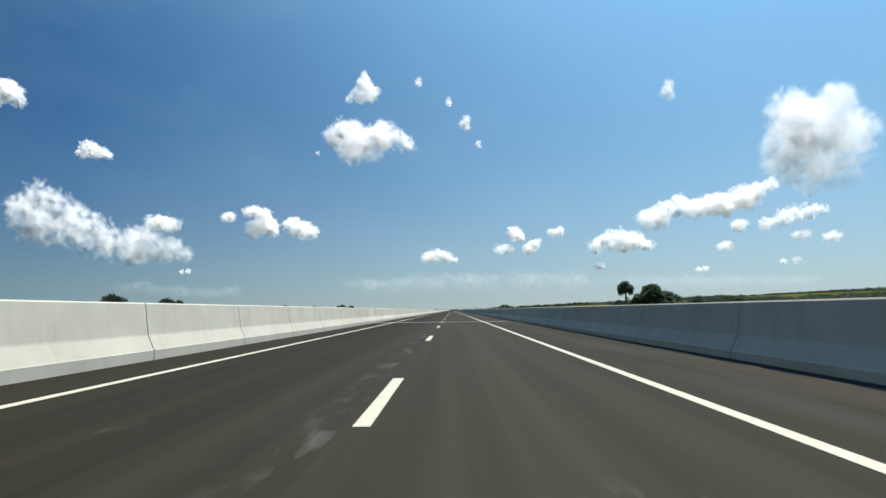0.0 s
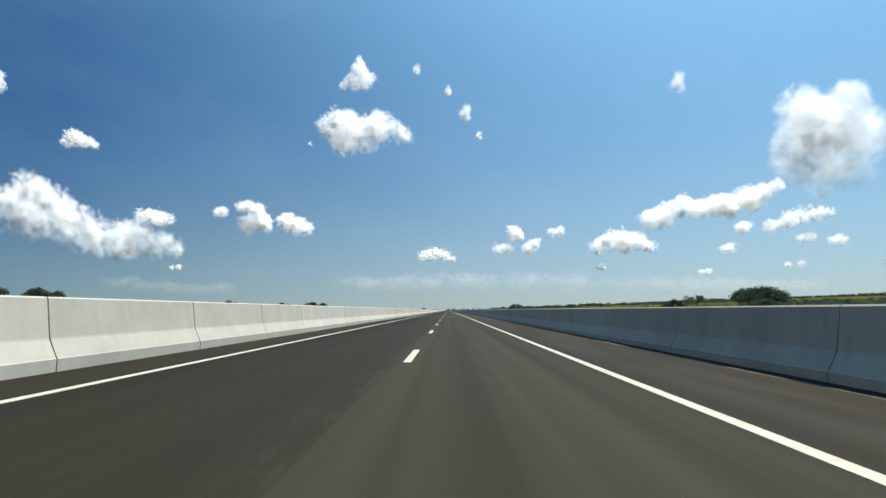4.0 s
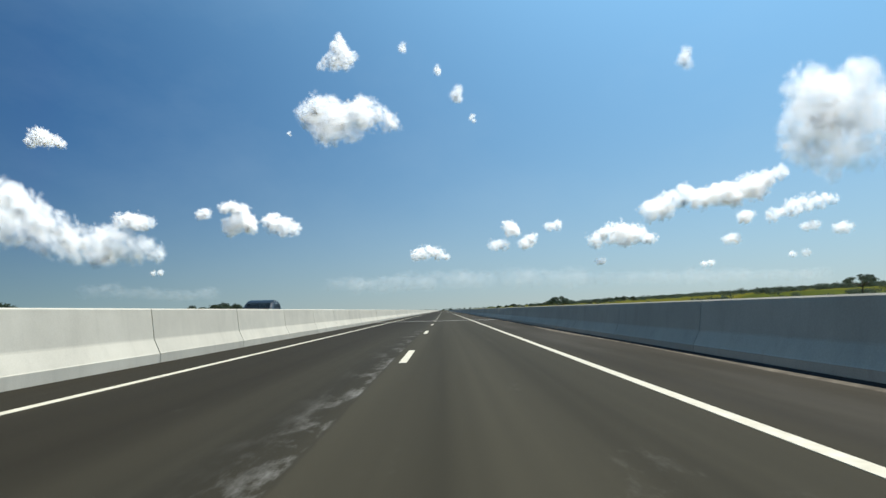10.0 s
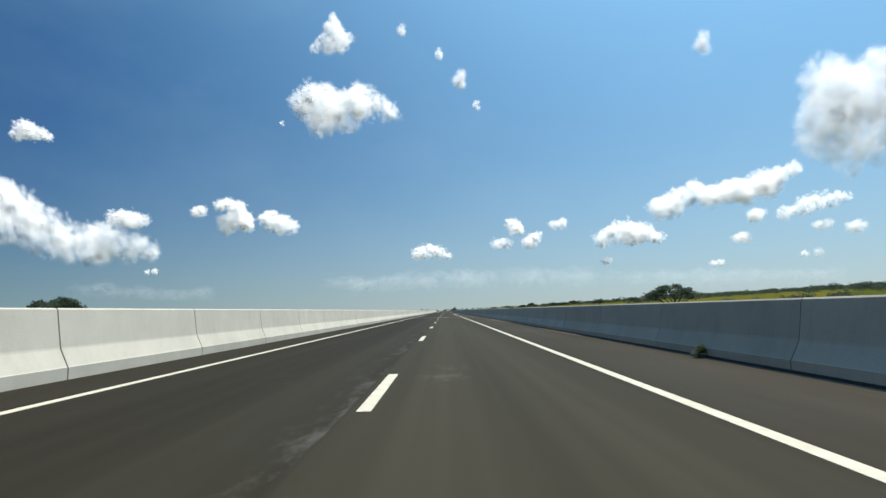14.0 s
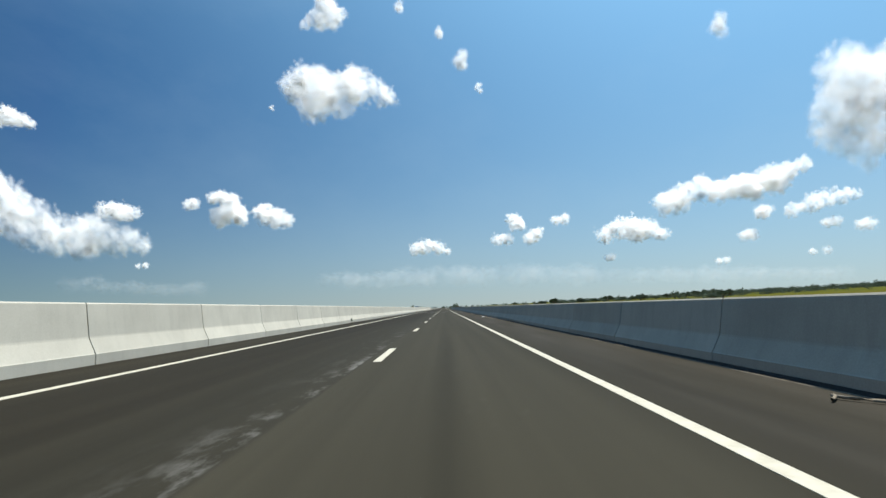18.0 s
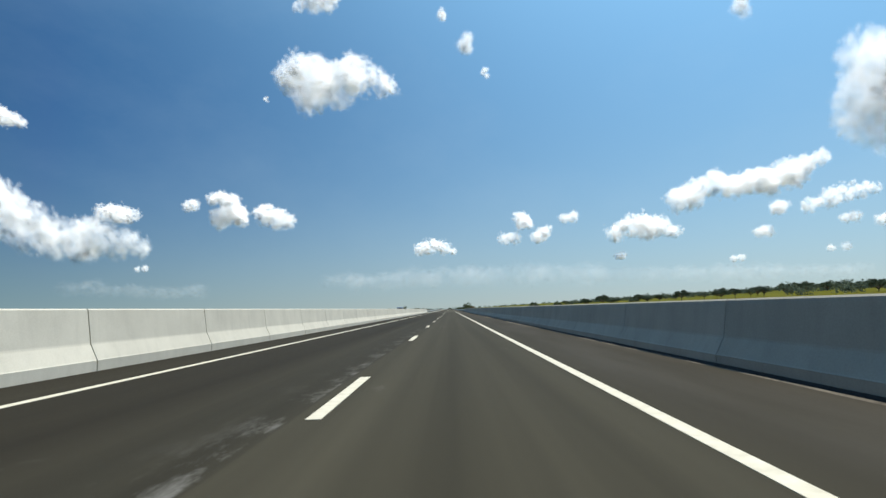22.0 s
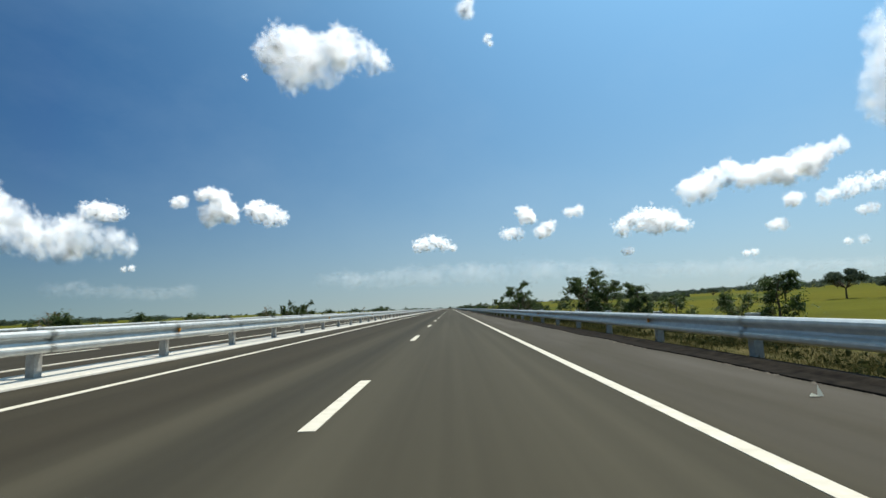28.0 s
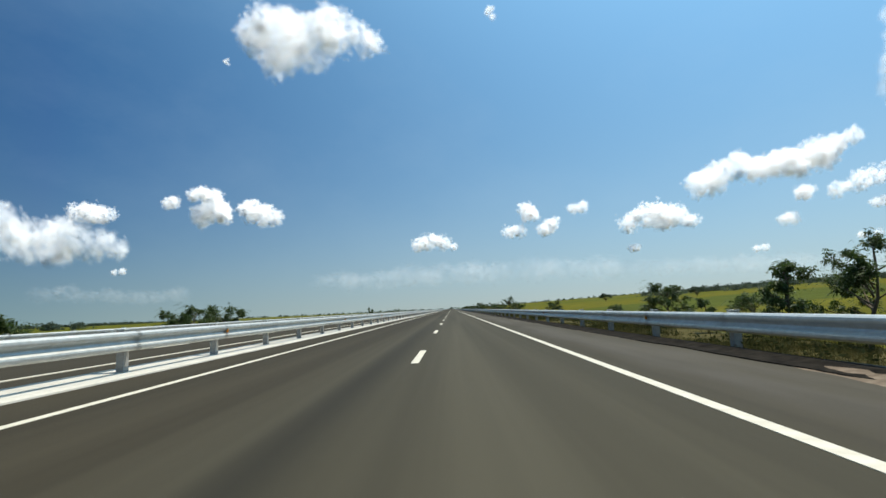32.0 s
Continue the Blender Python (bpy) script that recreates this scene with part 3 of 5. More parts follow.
tagged(new("kerb", mesh_of("kerb", v, f, KERB_SHADED)), "low ragged dark kerb along the shoulder, blackened with painted rail shade", "kerb", kind="structure")

# ---- clouds ----
RIM = np.array([(math.cos(k * math.pi / 3), math.sin(k * math.pi / 3)) for k in range(6)])
FAN = np.array([(0, k + 1, (k + 1) % 6 + 1) for k in range(6)])
GRAIN = np.random.default_rng(8).uniform(-1, 1, (32, 32, 32))


def grain(P):
    """Smooth random values at the points P, between -1 and 1."""
    i = np.floor(P).astype(int)
    t = P - i
    t = t * t * (3 - 2 * t)
    out = 0
    for a in (0, 1):
        for b in (0, 1):
            for c in (0, 1):
                w = (t[:, 0] if a else 1 - t[:, 0]) * (t[:, 1] if b else 1 - t[:, 1]) * (t[:, 2] if c else 1 - t[:, 2])
                out = out + w * GRAIN[(i[:, 0] + a) % 32, (i[:, 1] + b) % 32, (i[:, 2] + c) % 32]
    return out


def cloud(label, x, y, z, wide, high, lobes, density=1.0, seed=1, flakes=1.0, ragged=1.0, soft=1.0):
    """A cumulus cloud: vapour, as a swarm of small veils, wherever a field of billows broken by turbulence is positive.
    lobes: across and up in parts of the half width and half height, size in parts of the half height."""
    rng = np.random.default_rng(seed)
    hw, hh = wide / 2, high / 2
    far = rng.uniform(0, 30, 3)
    heads = np.array([(u * hw, rng.uniform(-0.15, 0.15) * hw, w * hh, s * hh * 1.07) for u, w, s in lobes])

    def field(P, fine=True):
        d = np.linalg.norm(P[:, None, :] - heads[None, :, :3], axis=2)
        # rounded above, flatter below
        d = d * np.where(P[:, None, 2] < heads[None, :, 2], 1.12, 1.0)
        core = np.log(np.exp(7 * (1 - d / heads[None, :, 3])).sum(1)) / 7
        n = sum(grain(P / hh * k + far) * a for k, a in ((2.2, 0.42), (4.7, 0.26), (10.0, 0.21), (21.0, 0.16))[:4 if fine else 2])
        return core + ragged * n

    P = []
    for hx, hy, hz, r in heads:
        n = max(60, int(2800 * flakes * (r / hh) ** 2))
        P.append(np.array((hx, hy, hz)) + rng.uniform(-1.35, 1.35, (n, 3)) * r * np.array((1, 0.8, 1)))
    P = np.concatenate(P)
    f = field(P)
    keep = (f > 0) & (rng.random(len(P)) < np.where(f < 0.25, 1.0, 0.4))
    C, f = P[keep], f[keep]
    n = len(C)
    e = hh * 0.06
    N = -np.stack([field(C + e * np.eye(3)[k], False) - field(C - e * np.eye(3)[k], False) for k in range(3)], 1)
    N /= np.linalg.norm(N, axis=1)[:, None] + 1e-6
    thick = np.clip(f / 0.4, 0, 1)
    R = hh * soft * (0.065 + 0.11 * thick) * rng.uniform(0.7, 1.3, n)
    D = (0.29 - 0.04 * thick) * density
    # the veils lie nearly upright, across the road
    A = np.stack([np.ones(n), rng.normal(0, 0.12, n), rng.normal(0, 0.4, n)], 1)
    A /= np.linalg.norm(A, axis=1)[:, None]
    B = np.stack([np.zeros(n), rng.normal(-0.35, 0.1, n), np.ones(n)], 1)
    B -= A * (A * B).sum(1)[:, None]
    B /= np.linalg.norm(B, axis=1)[:, None]
    ring = RIM[None, :, :] * rng.uniform(0.7, 1.25, (n, 6, 1)) * R[:, None, None]
    rim = C[:, None, :] + ring[:, :, :1] * A[:, None, :] + ring[:, :, 1:] * B[:, None, :]
    V = np.concatenate([C[:, None, :], rim], 1).reshape(-1, 3)
    F = (FAN[None, :, :] + 7 * np.arange(n)[:, None, None]).reshape(-1, 3)
    dens = np.zeros((n, 7))
    dens[:, 0] = D
    me = bpy.data.meshes.new("cloud")
    me.vertices.add(len(V))
    me.vertices.foreach_set("co", V.astype(np.float32).ravel())
    me.loops.add(F.size)
    me.loops.foreach_set("vertex_index", F.astype(np.int32).ravel())
    me.polygons.add(len(F))
    me.polygons.foreach_set("loop_start", np.arange(0, F.size, 3, dtype=np.int32))
    me.update()
    me.attributes.new("dens", "FLOAT", "POINT").data.foreach_set("value", dens.astype(np.float32).ravel())
    me.attributes.new("billow", "FLOAT_VECTOR", "POINT").data.foreach_set("vector", np.repeat(N, 7, axis=0).astype(np.float32).ravel())
    me.materials.append(CLOUD)
    ob = new("cloud", me)
    ob.location = (x, y, z)
    return tagged(ob, label, "cloud", "cumulus clouds", "structure")


FAIR = "white fair-weather cumulus cloud in a blue sky"
TINY = "tiny white wisp of cloud in a blue sky"
LOW = "pale low cloud bank near the horizon"
BIG = "large white cumulus cloud with a grey heart"
cloud("ragged white cumulus cloud high over the road", -385, 2408, 805, 470, 225, [(-0.72, 0.25, 0.45), (-0.5, 0.45, 0.5), (-0.3, 0.2, 0.5), (-0.35, -0.05, 0.5), (0.1, 0.1, 0.5), (-0.45, -0.3, 0.5), (-0.3, -0.65, 0.4), (-0.1, -0.1, 0.6), (0.05, -0.55, 0.4), (0.25, 0.25, 0.5), (0.1, 0.45, 0.35), (0.5, 0.2, 0.42), (0.72, 0.0, 0.32), (0.86, -0.25, 0.2), (-0.25, 0.7, 0.25), (0.3, 0.75, 0.2)], 0.6, 3, 1.0, 1.3)
cloud(FAIR, -347, 2008, 893, 177, 148, [(0.1, 0.1, 0.45), (-0.15, -0.4, 0.5), (0.35, -0.3, 0.45), (0.1, 0.6, 0.3), (0.05, 0.85, 0.18), (-0.7, -0.5, 0.2), (0.6, -0.1, 0.25)], 0.85, 4)
cloud(FAIR, -2305, 3231, 1051, 250, 147, [(-0.35, 0.2, 0.65), (0.15, -0.1, 0.65), (0.6, -0.3, 0.45), (-0.7, -0.2, 0.4)], 0.95, 5, 1.0, 0.9, 1.25)
cloud("long bank of white cumulus, sloping down", -3250, 4858, 850, 1561, 740, [(-0.85, 0.6, 0.42), (-1.05, 0.75, 0.45), (-1.15, 0.4, 0.5), (-0.7, 0.5, 0.3), (-0.95, 0.15, 0.5), (-0.6, 0.25, 0.45), (-0.7, -0.15, 0.45), (-0.3, -0.05, 0.42), (-0.4, -0.4, 0.4), (-0.05, -0.25, 0.4), (-0.1, -0.55, 0.34), (0.2, -0.4, 0.4), (0.25, -0.7, 0.3), (0.5, -0.5, 0.38), (0.65, -0.75, 0.3), (0.85, -0.75, 0.25), (0.4, -0.55, 0.3), (0.72, -0.6, 0.28), (1.0, -0.85, 0.2)], 0.55, 6)
cloud(FAIR, -2763, 4858, 848, 426, 180, [(-0.5, 0.1, 0.75), (0.0, 0.2, 0.8), (0.5, -0.1, 0.75), (0.15, -0.3, 0.7)], 0.95, 7, 1.0, 0.9, 1.25)
cloud(FAIR, -1772, 4708, 836, 457, 347, [(-0.2, 0.6, 0.3), (-0.5, 0.55, 0.28), (0.1, 0.3, 0.36), (0.35, -0.05, 0.42), (0.0, -0.4, 0.48), (0.45, -0.5, 0.42), (-0.25, -0.6, 0.3)], 0.95, 8, 1.0, 0.9, 1.25)
cloud(FAIR, -1400, 4758, 775, 430, 240, [(-0.45, 0.15, 0.65), (0.0, -0.1, 0.65), (0.5, -0.3, 0.55), (-0.3, 0.6, 0.35)], 0.95, 9, 1.0, 0.9, 1.25)
cloud(FAIR, -121, 4858, 493, 407, 151, [(-0.55, -0.2, 0.65), (-0.1, 0.2, 0.85), (0.4, 0.05, 0.75), (0.8, -0.3, 0.4)], 0.95, 10, 1.0, 0.9, 1.2)
cloud(FAIR, 619, 4858, 701, 189, 170, [(-0.2, 0.1, 0.75), (0.35, -0.2, 0.65)], 0.95, 11, 1.0, 0.9, 1.2)
cloud(FAIR, 510, 4858, 558, 236, 132, [(-0.4, -0.1, 0.75), (0.3, 0.1, 0.8)], 0.95, 12, 1.0, 0.9, 1.2)
cloud(FAIR, 764, 4858, 593, 189, 170, [(-0.3, -0.3, 0.65), (0.3, 0.1, 0.65)], 0.95, 13, 1.0, 0.9, 1.2)
cloud(FAIR, 1601, 4858, 621, 653, 236, [(-0.7, -0.3, 0.6), (-0.35, 0.15, 0.7), (0.05, 0.2, 0.8), (0.45, 0.0, 0.75), (0.8, -0.3, 0.5), (0.1, -0.3, 0.6)], 0.95, 14, 1.0, 0.9, 1.2)
cloud("chain of white cumulus clouds rising to a larger one", 2106, 4288, 835, 1129, 390, [(-0.88, -0.6, 0.4), (-0.65, -0.45, 0.52), (-0.4, -0.1, 0.45), (-0.3, 0.45, 0.2), (-0.12, -0.15, 0.36), (0.15, 0.0, 0.42), (0.42, 0.12, 0.4), (0.7, 0.5, 0.46), (0.9, 0.7, 0.35), (1.05, 0.95, 0.3), (0.75, 0.1, 0.38), (0.3, -0.25, 0.3), (-0.02, 0.05, 0.33), (0.28, 0.15, 0.35), (0.56, 0.25, 0.38)], 0.95, 15, 1.0, 0.9, 1.2)
cloud(BIG, 2240, 3108, 995, 570, 620, [(-0.1, 0.05, 0.58), (-0.5, -0.2, 0.42), (0.3, -0.2, 0.55), (-0.1, 0.5, 0.4), (-0.55, 0.65, 0.28), (-0.5, 0.3, 0.4), (0.35, 0.4, 0.45), (0.4, 0.75, 0.22), (0.75, 0.0, 0.42), (1.0, 0.15, 0.3), (0.1, -0.5, 0.42), (-0.15, -0.75, 0.25), (-0.1, -0.95, 0.15), (-0.75, -0.45, 0.2), (0.45, 0.9, 0.2), (0.62, 0.95, 0.16), (-0.35, 0.85, 0.25), (0.1, 0.62, 0.3), (-0.62, -0.1, 0.35), (-0.6, -0.6, 0.25)], 0.42, 16, 0.9, 1.1)
cloud(FAIR, 3233, 4858, 836, 700, 293, [(-0.75, -0.5, 0.42), (-0.35, -0.1, 0.55), (0.05, 0.2, 0.55), (0.45, 0.35, 0.5), (0.85, 0.4, 0.35)], 0.95, 17, 1.0, 0.9, 1.2)
cloud(FAIR, -2366, 2607, 1180, 260, 190, [(-0.5, 0.3, 0.5), (0.0, 0.1, 0.55), (0.4, -0.2, 0.5), (0.1, 0.6, 0.3), (-0.3, -0.4, 0.4)], 0.95, 19, 1.0, 0.9, 1.25)
for i, (x, z, w, h) in enumerate(((-2123, 903, 119, 119), (2711, 752, 151, 142), (3287, 660, 199, 114), (2575, 561, 199, 123), (3581, 635, 218, 132), (3157, 416, 284, 85), (2354, 349, 189, 76), (1397, 390, 114, 76), (993, 714, 208, 114), (-2510, 386, 161, 66))):
    cloud(TINY, x, 4840, z, w * 1.1, h * 0.9, [(-0.4, -0.1, 0.75), (0.3, 0.1, 0.85)], 0.5, 20 + i, 0.7, 0.9, 2.2)
for i, (x, y, z, w, h) in enumerate(((-130, 2108, 968, 45, 45), (64, 2108, 781, 41, 75), (120, 2108, 690, 51, 38), (1014, 2308, 997, 85, 112), (-635, 2408, 758, 41, 25), (-1, 2108, 879, 17, 45))):
    cloud(TINY, x, y, z, w, h, [(0.2, 0.5, 0.4), (-0.1, -0.1, 0.45), (0.3, -0.5, 0.35)], 0.3, 40 + i, 0.6, 1.1, 2.4)
rng = np.random.default_rng(77)
for i, (x, z, w, h) in enumerate(((-3014, 253, 327, 66), (-2288, 198, 478, 57), (-2691, 223, 261, 47), (-446, 241, 620, 66), (28, 271, 668, 80), (454, 268, 573, 90), (951, 259, 531, 80), (1542, 249, 626, 60), (-872, 253, 242, 66), (2300, 240, 700, 70), (3000, 235, 600, 60))):
    cloud(LOW, x, 4850, z - 10, w * 1.25, h * 1.7, [(u, rng.uniform(-0.15, 0.15), rng.uniform(0.8, 1.3)) for u in np.linspace(-0.9, 0.9, int(w / h * 1.6))], 0.05, 60 + i, 0.12, 0.8, 2.5)


# ---- far woods ----
def woods(name, label, spots, seed):
    """Many distant trees in one mesh: each a few leafy clumps broken by loose sprays. spots: x, y, height, spread."""
    rng = np.random.default_rng(seed)
    V = []
    for x, y, h, s in spots:
        g = ground_height(x, y)
        k = int(5 + s * 0.4)
        c = np.column_stack([rng.normal(0, 0.24, k) * s, rng.normal(0, 0.24, k) * s, h * rng.uniform(0.3, 0.84, k)])
        c[:, 2] -= h * 0.9 * np.clip(np.hypot(c[:, 0], c[:, 1]) / s, 0, 0.5)
        each = max(10, int(34 * min(1.0, 500 / math.hypot(x, y - 500))))
        d = rng.normal(size=(k, each, 3))
        d /= np.linalg.norm(d, axis=2)[:, :, None]
        d[:, :, 2] = np.maximum(d[:, :, 2], -0.55)
        size = s * rng.uniform(0.15, 0.26, (k, 1, 1))
        p = (c[:, None, :] + d * size * np.array((1, 1, 0.72)) * rng.uniform(0.7, 1.08, (k, each, 1))).reshape(-1, 3)
        m = len(p)
        leaf = s * 0.036 * rng.uniform(0.7, 1.5, (m, 1)) * (34 / each) ** 0.5
        u = rng.normal(size=(m, 3))
        u *= leaf / np.linalg.norm(u, axis=1)[:, None]
        v = np.cross(u, d.reshape(-1, 3))
        p = p + np.array((x, y, g))
        V.append(np.stack([p - u, p + v * 0.8, p + u, p - v * 0.8], 1).reshape(-1, 3))
    V = np.concatenate(V)
    F = np.arange(len(V)).reshape(-1, 4)
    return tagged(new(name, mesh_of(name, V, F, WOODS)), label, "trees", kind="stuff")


rng = np.random.default_rng(11)
spots = [(rng.uniform(105, 330), rng.uniform(90, 330), rng.uniform(6.5, 10), rng.uniform(9, 15)) for _ in range(150)]
spots += [(rng.uniform(85, 330), rng.uniform(330, 640), rng.uniform(3.5, 6.0), rng.uniform(6, 12)) for _ in range(170)]
spots += [(rng.uniform(330, 620), rng.uniform(250, 760), rng.uniform(5, 8), rng.uniform(9, 16)) for _ in range(200)]
# groves among the fields further on
for gx, gy, n, wide in ((150, 690, 8, 14), (235, 760, 10, 22), (330, 830, 14, 24), (190, 900, 6, 14), (420, 900, 18, 34), (300, 1040, 20, 30), (240, 1180, 9, 20), (460, 1120, 22, 40), (370, 1300, 24, 40), (560, 1380, 30, 50), (220, 1400, 14, 30), (300, 1520, 24, 50)):
    spots += [(gx + rng.normal() * wide, gy + rng.normal() * wide, rng.uniform(5, 9), rng.uniform(8, 14)) for _ in range(n)]
woods("woodland", "dark green woodland and groves behind the fields", spots, 1)


def hedge(x0, y0, x1, y1, step, h0, h1):
    """Trees in an uneven row."""
    n = int(math.hypot(x1 - x0, y1 - y0) / step)
    return [(x0 + (x1 - x0) * k / n + rng.normal() * 14, y0 + (y1 - y0) * k / n + rng.normal() * 14, rng.uniform(h0, h1), rng.uniform(10, 19)) for k in range(n)]


woods("tree_line", "distant dark green line of trees", hedge(420, 700, 950, 2700, 9, 5, 9) + hedge(650, 500, 1500, 2500, 10, 6, 10) + hedge(200, 1500, 950, 1560, 9, 5, 8), 2)
woods("tree_line", "distant dark green line of trees beyond the paddies", hedge(-480, 350, -1000, 2700, 10, 6, 9) + hedge(-300, 1380, -1400, 1450, 10, 5, 9) + hedge(-800, 300, -900, 2400, 12, 8, 11), 3)
woods("tree_line", "line of trees on the horizon ahead", hedge(-1300, 3300, 1500, 3300, 13, 8, 13), 4)


# ---- trees and shrubs ----
def tube(V, F, pts, radii, sides=6):
    """A tapering limb through pts, added to the lists V and F."""
    base = len(V)
    pts = [Vector(tuple(p)) for p in pts]
    for i, (p, r) in enumerate(zip(pts, radii)):
        d = (pts[min(i + 1, len(pts) - 1)] - pts[max(i - 1, 0)]).normalized()
        a = d.orthogonal().normalized()
        b = d.cross(a)
        for k in range(sides):
            q = 2 * math.pi * k / sides
            V.append(tuple(p + (math.cos(q) * a + math.sin(q) * b) * float(r)))
    for i in range(len(pts) - 1):
        for k in range(sides):
            j = (k + 1) % sides
            F.append((base + i * sides + k, base + i * sides + j, base + (i + 1) * sides + j, base + (i + 1) * sides + k))


def limbs(rng, high, spread, first, count, lean=0.1):
    """Trunk and branching limbs; returns V, F and the places and ways of the twig ends."""
    V, F, tips = [], [], []
    top = Vector((rng.normal() * lean * high, rng.normal() * lean * high, high * 0.8))
    trunk = [Vector((0, 0, -0.3)).lerp(top, i / 5) + Vector((rng.normal(), rng.normal(), 0)) * (high * 0.015 if i else 0.0) for i in range(6)]
    r0 = high * 0.013 + 0.012
    tube(V, F, trunk, [r0 * (1.15 - 0.85 * t) for t in np.linspace(0, 1, 6)], 7)
    for k in range(count):
        t = first + (1 - first) * (k + 0.5) / count
        p = trunk[0].lerp(trunk[-1], t)
        a = rng.uniform(0, 6.28)
        ln = spread * rng.uniform(0.6, 1.0) * (1.1 - 0.45 * t)
        d = Vector((math.cos(a), math.sin(a), rng.uniform(0.5, 1.3))).normalized()
        q = p + d * ln * 0.5
        e = q + (d + Vector((0, 0, rng.uniform(-0.2, 0.4)))).normalized() * ln * 0.5
        tube(V, F, [p, q, e], [r0 * 0.45, r0 * 0.3, r0 * 0.12], 5)
        for s in range(4):
            m = q.lerp(e, rng.uniform(0.0, 1.0))
            dd = (d + Vector(tuple(rng.normal(size=3))) * 0.7).normalized()
            w = m + dd * ln * rng.uniform(0.25, 0.5)
            tube(V, F, [m, w], [r0 * 0.16, r0 * 0.06], 4)
            tips.append((w, dd))
            tips.append((m.lerp(w, 0.5), dd))
        tips.append((e, d))
    tips.append((top, Vector((0, 0, 1))))
    return V, F, tips


def spray(V, F, p, d, length, leaf, rng, droop):
    """A drooping frond of paired leaflets."""
    side = d.cross(Vector((0, 0, 1)))
    side = side.normalized() if side.length > 0.05 else Vector((1, 0, 0))
    n = 6
    for i in range(n):
        t = (i + 0.6) / n
        c = p + d * length * t - Vector((0, 0, droop * length * t * t))
        for s in (-1, 1):
            w = (side * s + d * 0.35 + Vector((0, 0, -0.35 + 0.25 * rng.normal()))).normalized()
            up = (w.cross(d)).normalized() * leaf * 0.3
            ln = d.normalized() * leaf * 0.28
            b = len(V)
            V += [tuple(c), tuple(c + w * leaf * 0.5 + ln), tuple(c + w * leaf + up * 0.2), tuple(c + w * leaf * 0.5 - ln)]
            F.append((b, b + 1, b + 2, b + 3))


def bunch(V, F, p, leaf, n, rng):
    """Long narrow leaves that hang from a twig's end."""
    for _ in range(n):
        c = p + Vector(tuple(rng.normal(size=3))) * leaf * 0.45
        d = (Vector(tuple(rng.normal(size=3))) * 0.45 + Vector((0, 0, -0.75))).normalized()
        w = d.cross(Vector(tuple(rng.normal(size=3)))).normalized() * leaf * rng.uniform(0.12, 0.2)
        ln = leaf * rng.uniform(0.7, 1.3)
        b = len(V)
        V += [tuple(c), tuple(c + d * ln * 0.45 + w), tuple(c + d * ln), tuple(c + d * ln * 0.45 - w)]
        F.append((b, b + 1, b + 2, b + 3))


def leafy(name, label, high, spread, count, sprays, leaf, seed, first=0.3, droop=0.6, mat=LEAF, lean=0.08, hang=0):
    """hang: leaves in each drooping bunch; without it, feathery sprays."""
    rng = np.random.default_rng(seed)
    tree = empty(name, label=label, category="tree" if name == "tree" else "shrub")
    V, F, tips = limbs(rng, high, spread, first, count, lean)
    piece("trunk", mesh_of("trunk", V, F, BARK, True), tree)
    V, F = [], []
    for p, d in tips:
        if hang and rng.random() < 0.85:
            bunch(V, F, p, leaf, hang, rng)
        for _ in range(sprays):
            w = (d * 0.6 + Vector(tuple(rng.normal(size=3))) * 0.8).normalized()
            spray(V, F, p + Vector(tuple(rng.normal(size=3))) * leaf * 0.8, w, leaf * rng.uniform(1.5, 3.5), leaf * rng.uniform(0.4, 0.8), rng, droop)
    if V:
        piece("crown", mesh_of("crown", V, F, mat), tree)
    return tree


def crown_tree(label, high, wide, clumps, per, leaf, seed, flat=0.5, clear=0.45):
    """A broad tree seen from afar: a forking trunk and a crown of many leaf clumps with gaps between them."""
    rng = np.random.default_rng(seed)
    tree = empty("tree", label=label, category="tree")
    V, F, C = [], [], []
    tube(V, F, [(0, 0, -0.5), (0.1, 0, high * clear * 0.5), (0, 0.1, high * clear)], [high * 0.035, high * 0.026, high * 0.022], 8)
    for k in range(clumps):
        a, r = rng.uniform(0, 6.28), math.sqrt(rng.uniform(0, 1)) * wide * 0.42
        z = high * (clear + (1 - clear) * (0.25 + 0.6 * (1 - (r / (wide * 0.5)) ** 2) * rng.uniform(0.7, 1.05)))
        c = Vector((math.cos(a) * r, math.sin(a) * r, z))
        C.append((c, wide * rng.uniform(0.11, 0.19)))
        tube(V, F, [(0, 0, high * clear * 0.95), Vector((0, 0, high * clear)).lerp(c, 0.5) + Vector((0, 0, -0.04 * high)), c], [high * 0.014, high * 0.009, high * 0.003], 5)
    piece("trunk", mesh_of("trunk", V, F, BARK, True), tree)
    V, F = [], []
    for c, r in C:
        for _ in range(per):
            d = Vector(tuple(rng.normal(size=3))).normalized()
            p = c + Vector((d.x * r, d.y * r, d.z * r * flat)) * rng.uniform(0.45, 1.1)
            a = Vector(tuple(rng.normal(size=3))).normalized() * leaf * rng.uniform(0.6, 1.3)
            b = d.cross(a).normalized() * leaf * rng.uniform(0.4, 0.8) if d.cross(a).length > 0.01 else Vector((leaf, 0, 0))
            n = len(V)
            V += [tuple(p - a), tuple(p + b), tuple(p + a), tuple(p - b)]
            F.append((n, n + 1, n + 2, n + 3))
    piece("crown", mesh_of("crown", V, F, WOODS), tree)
    return tree


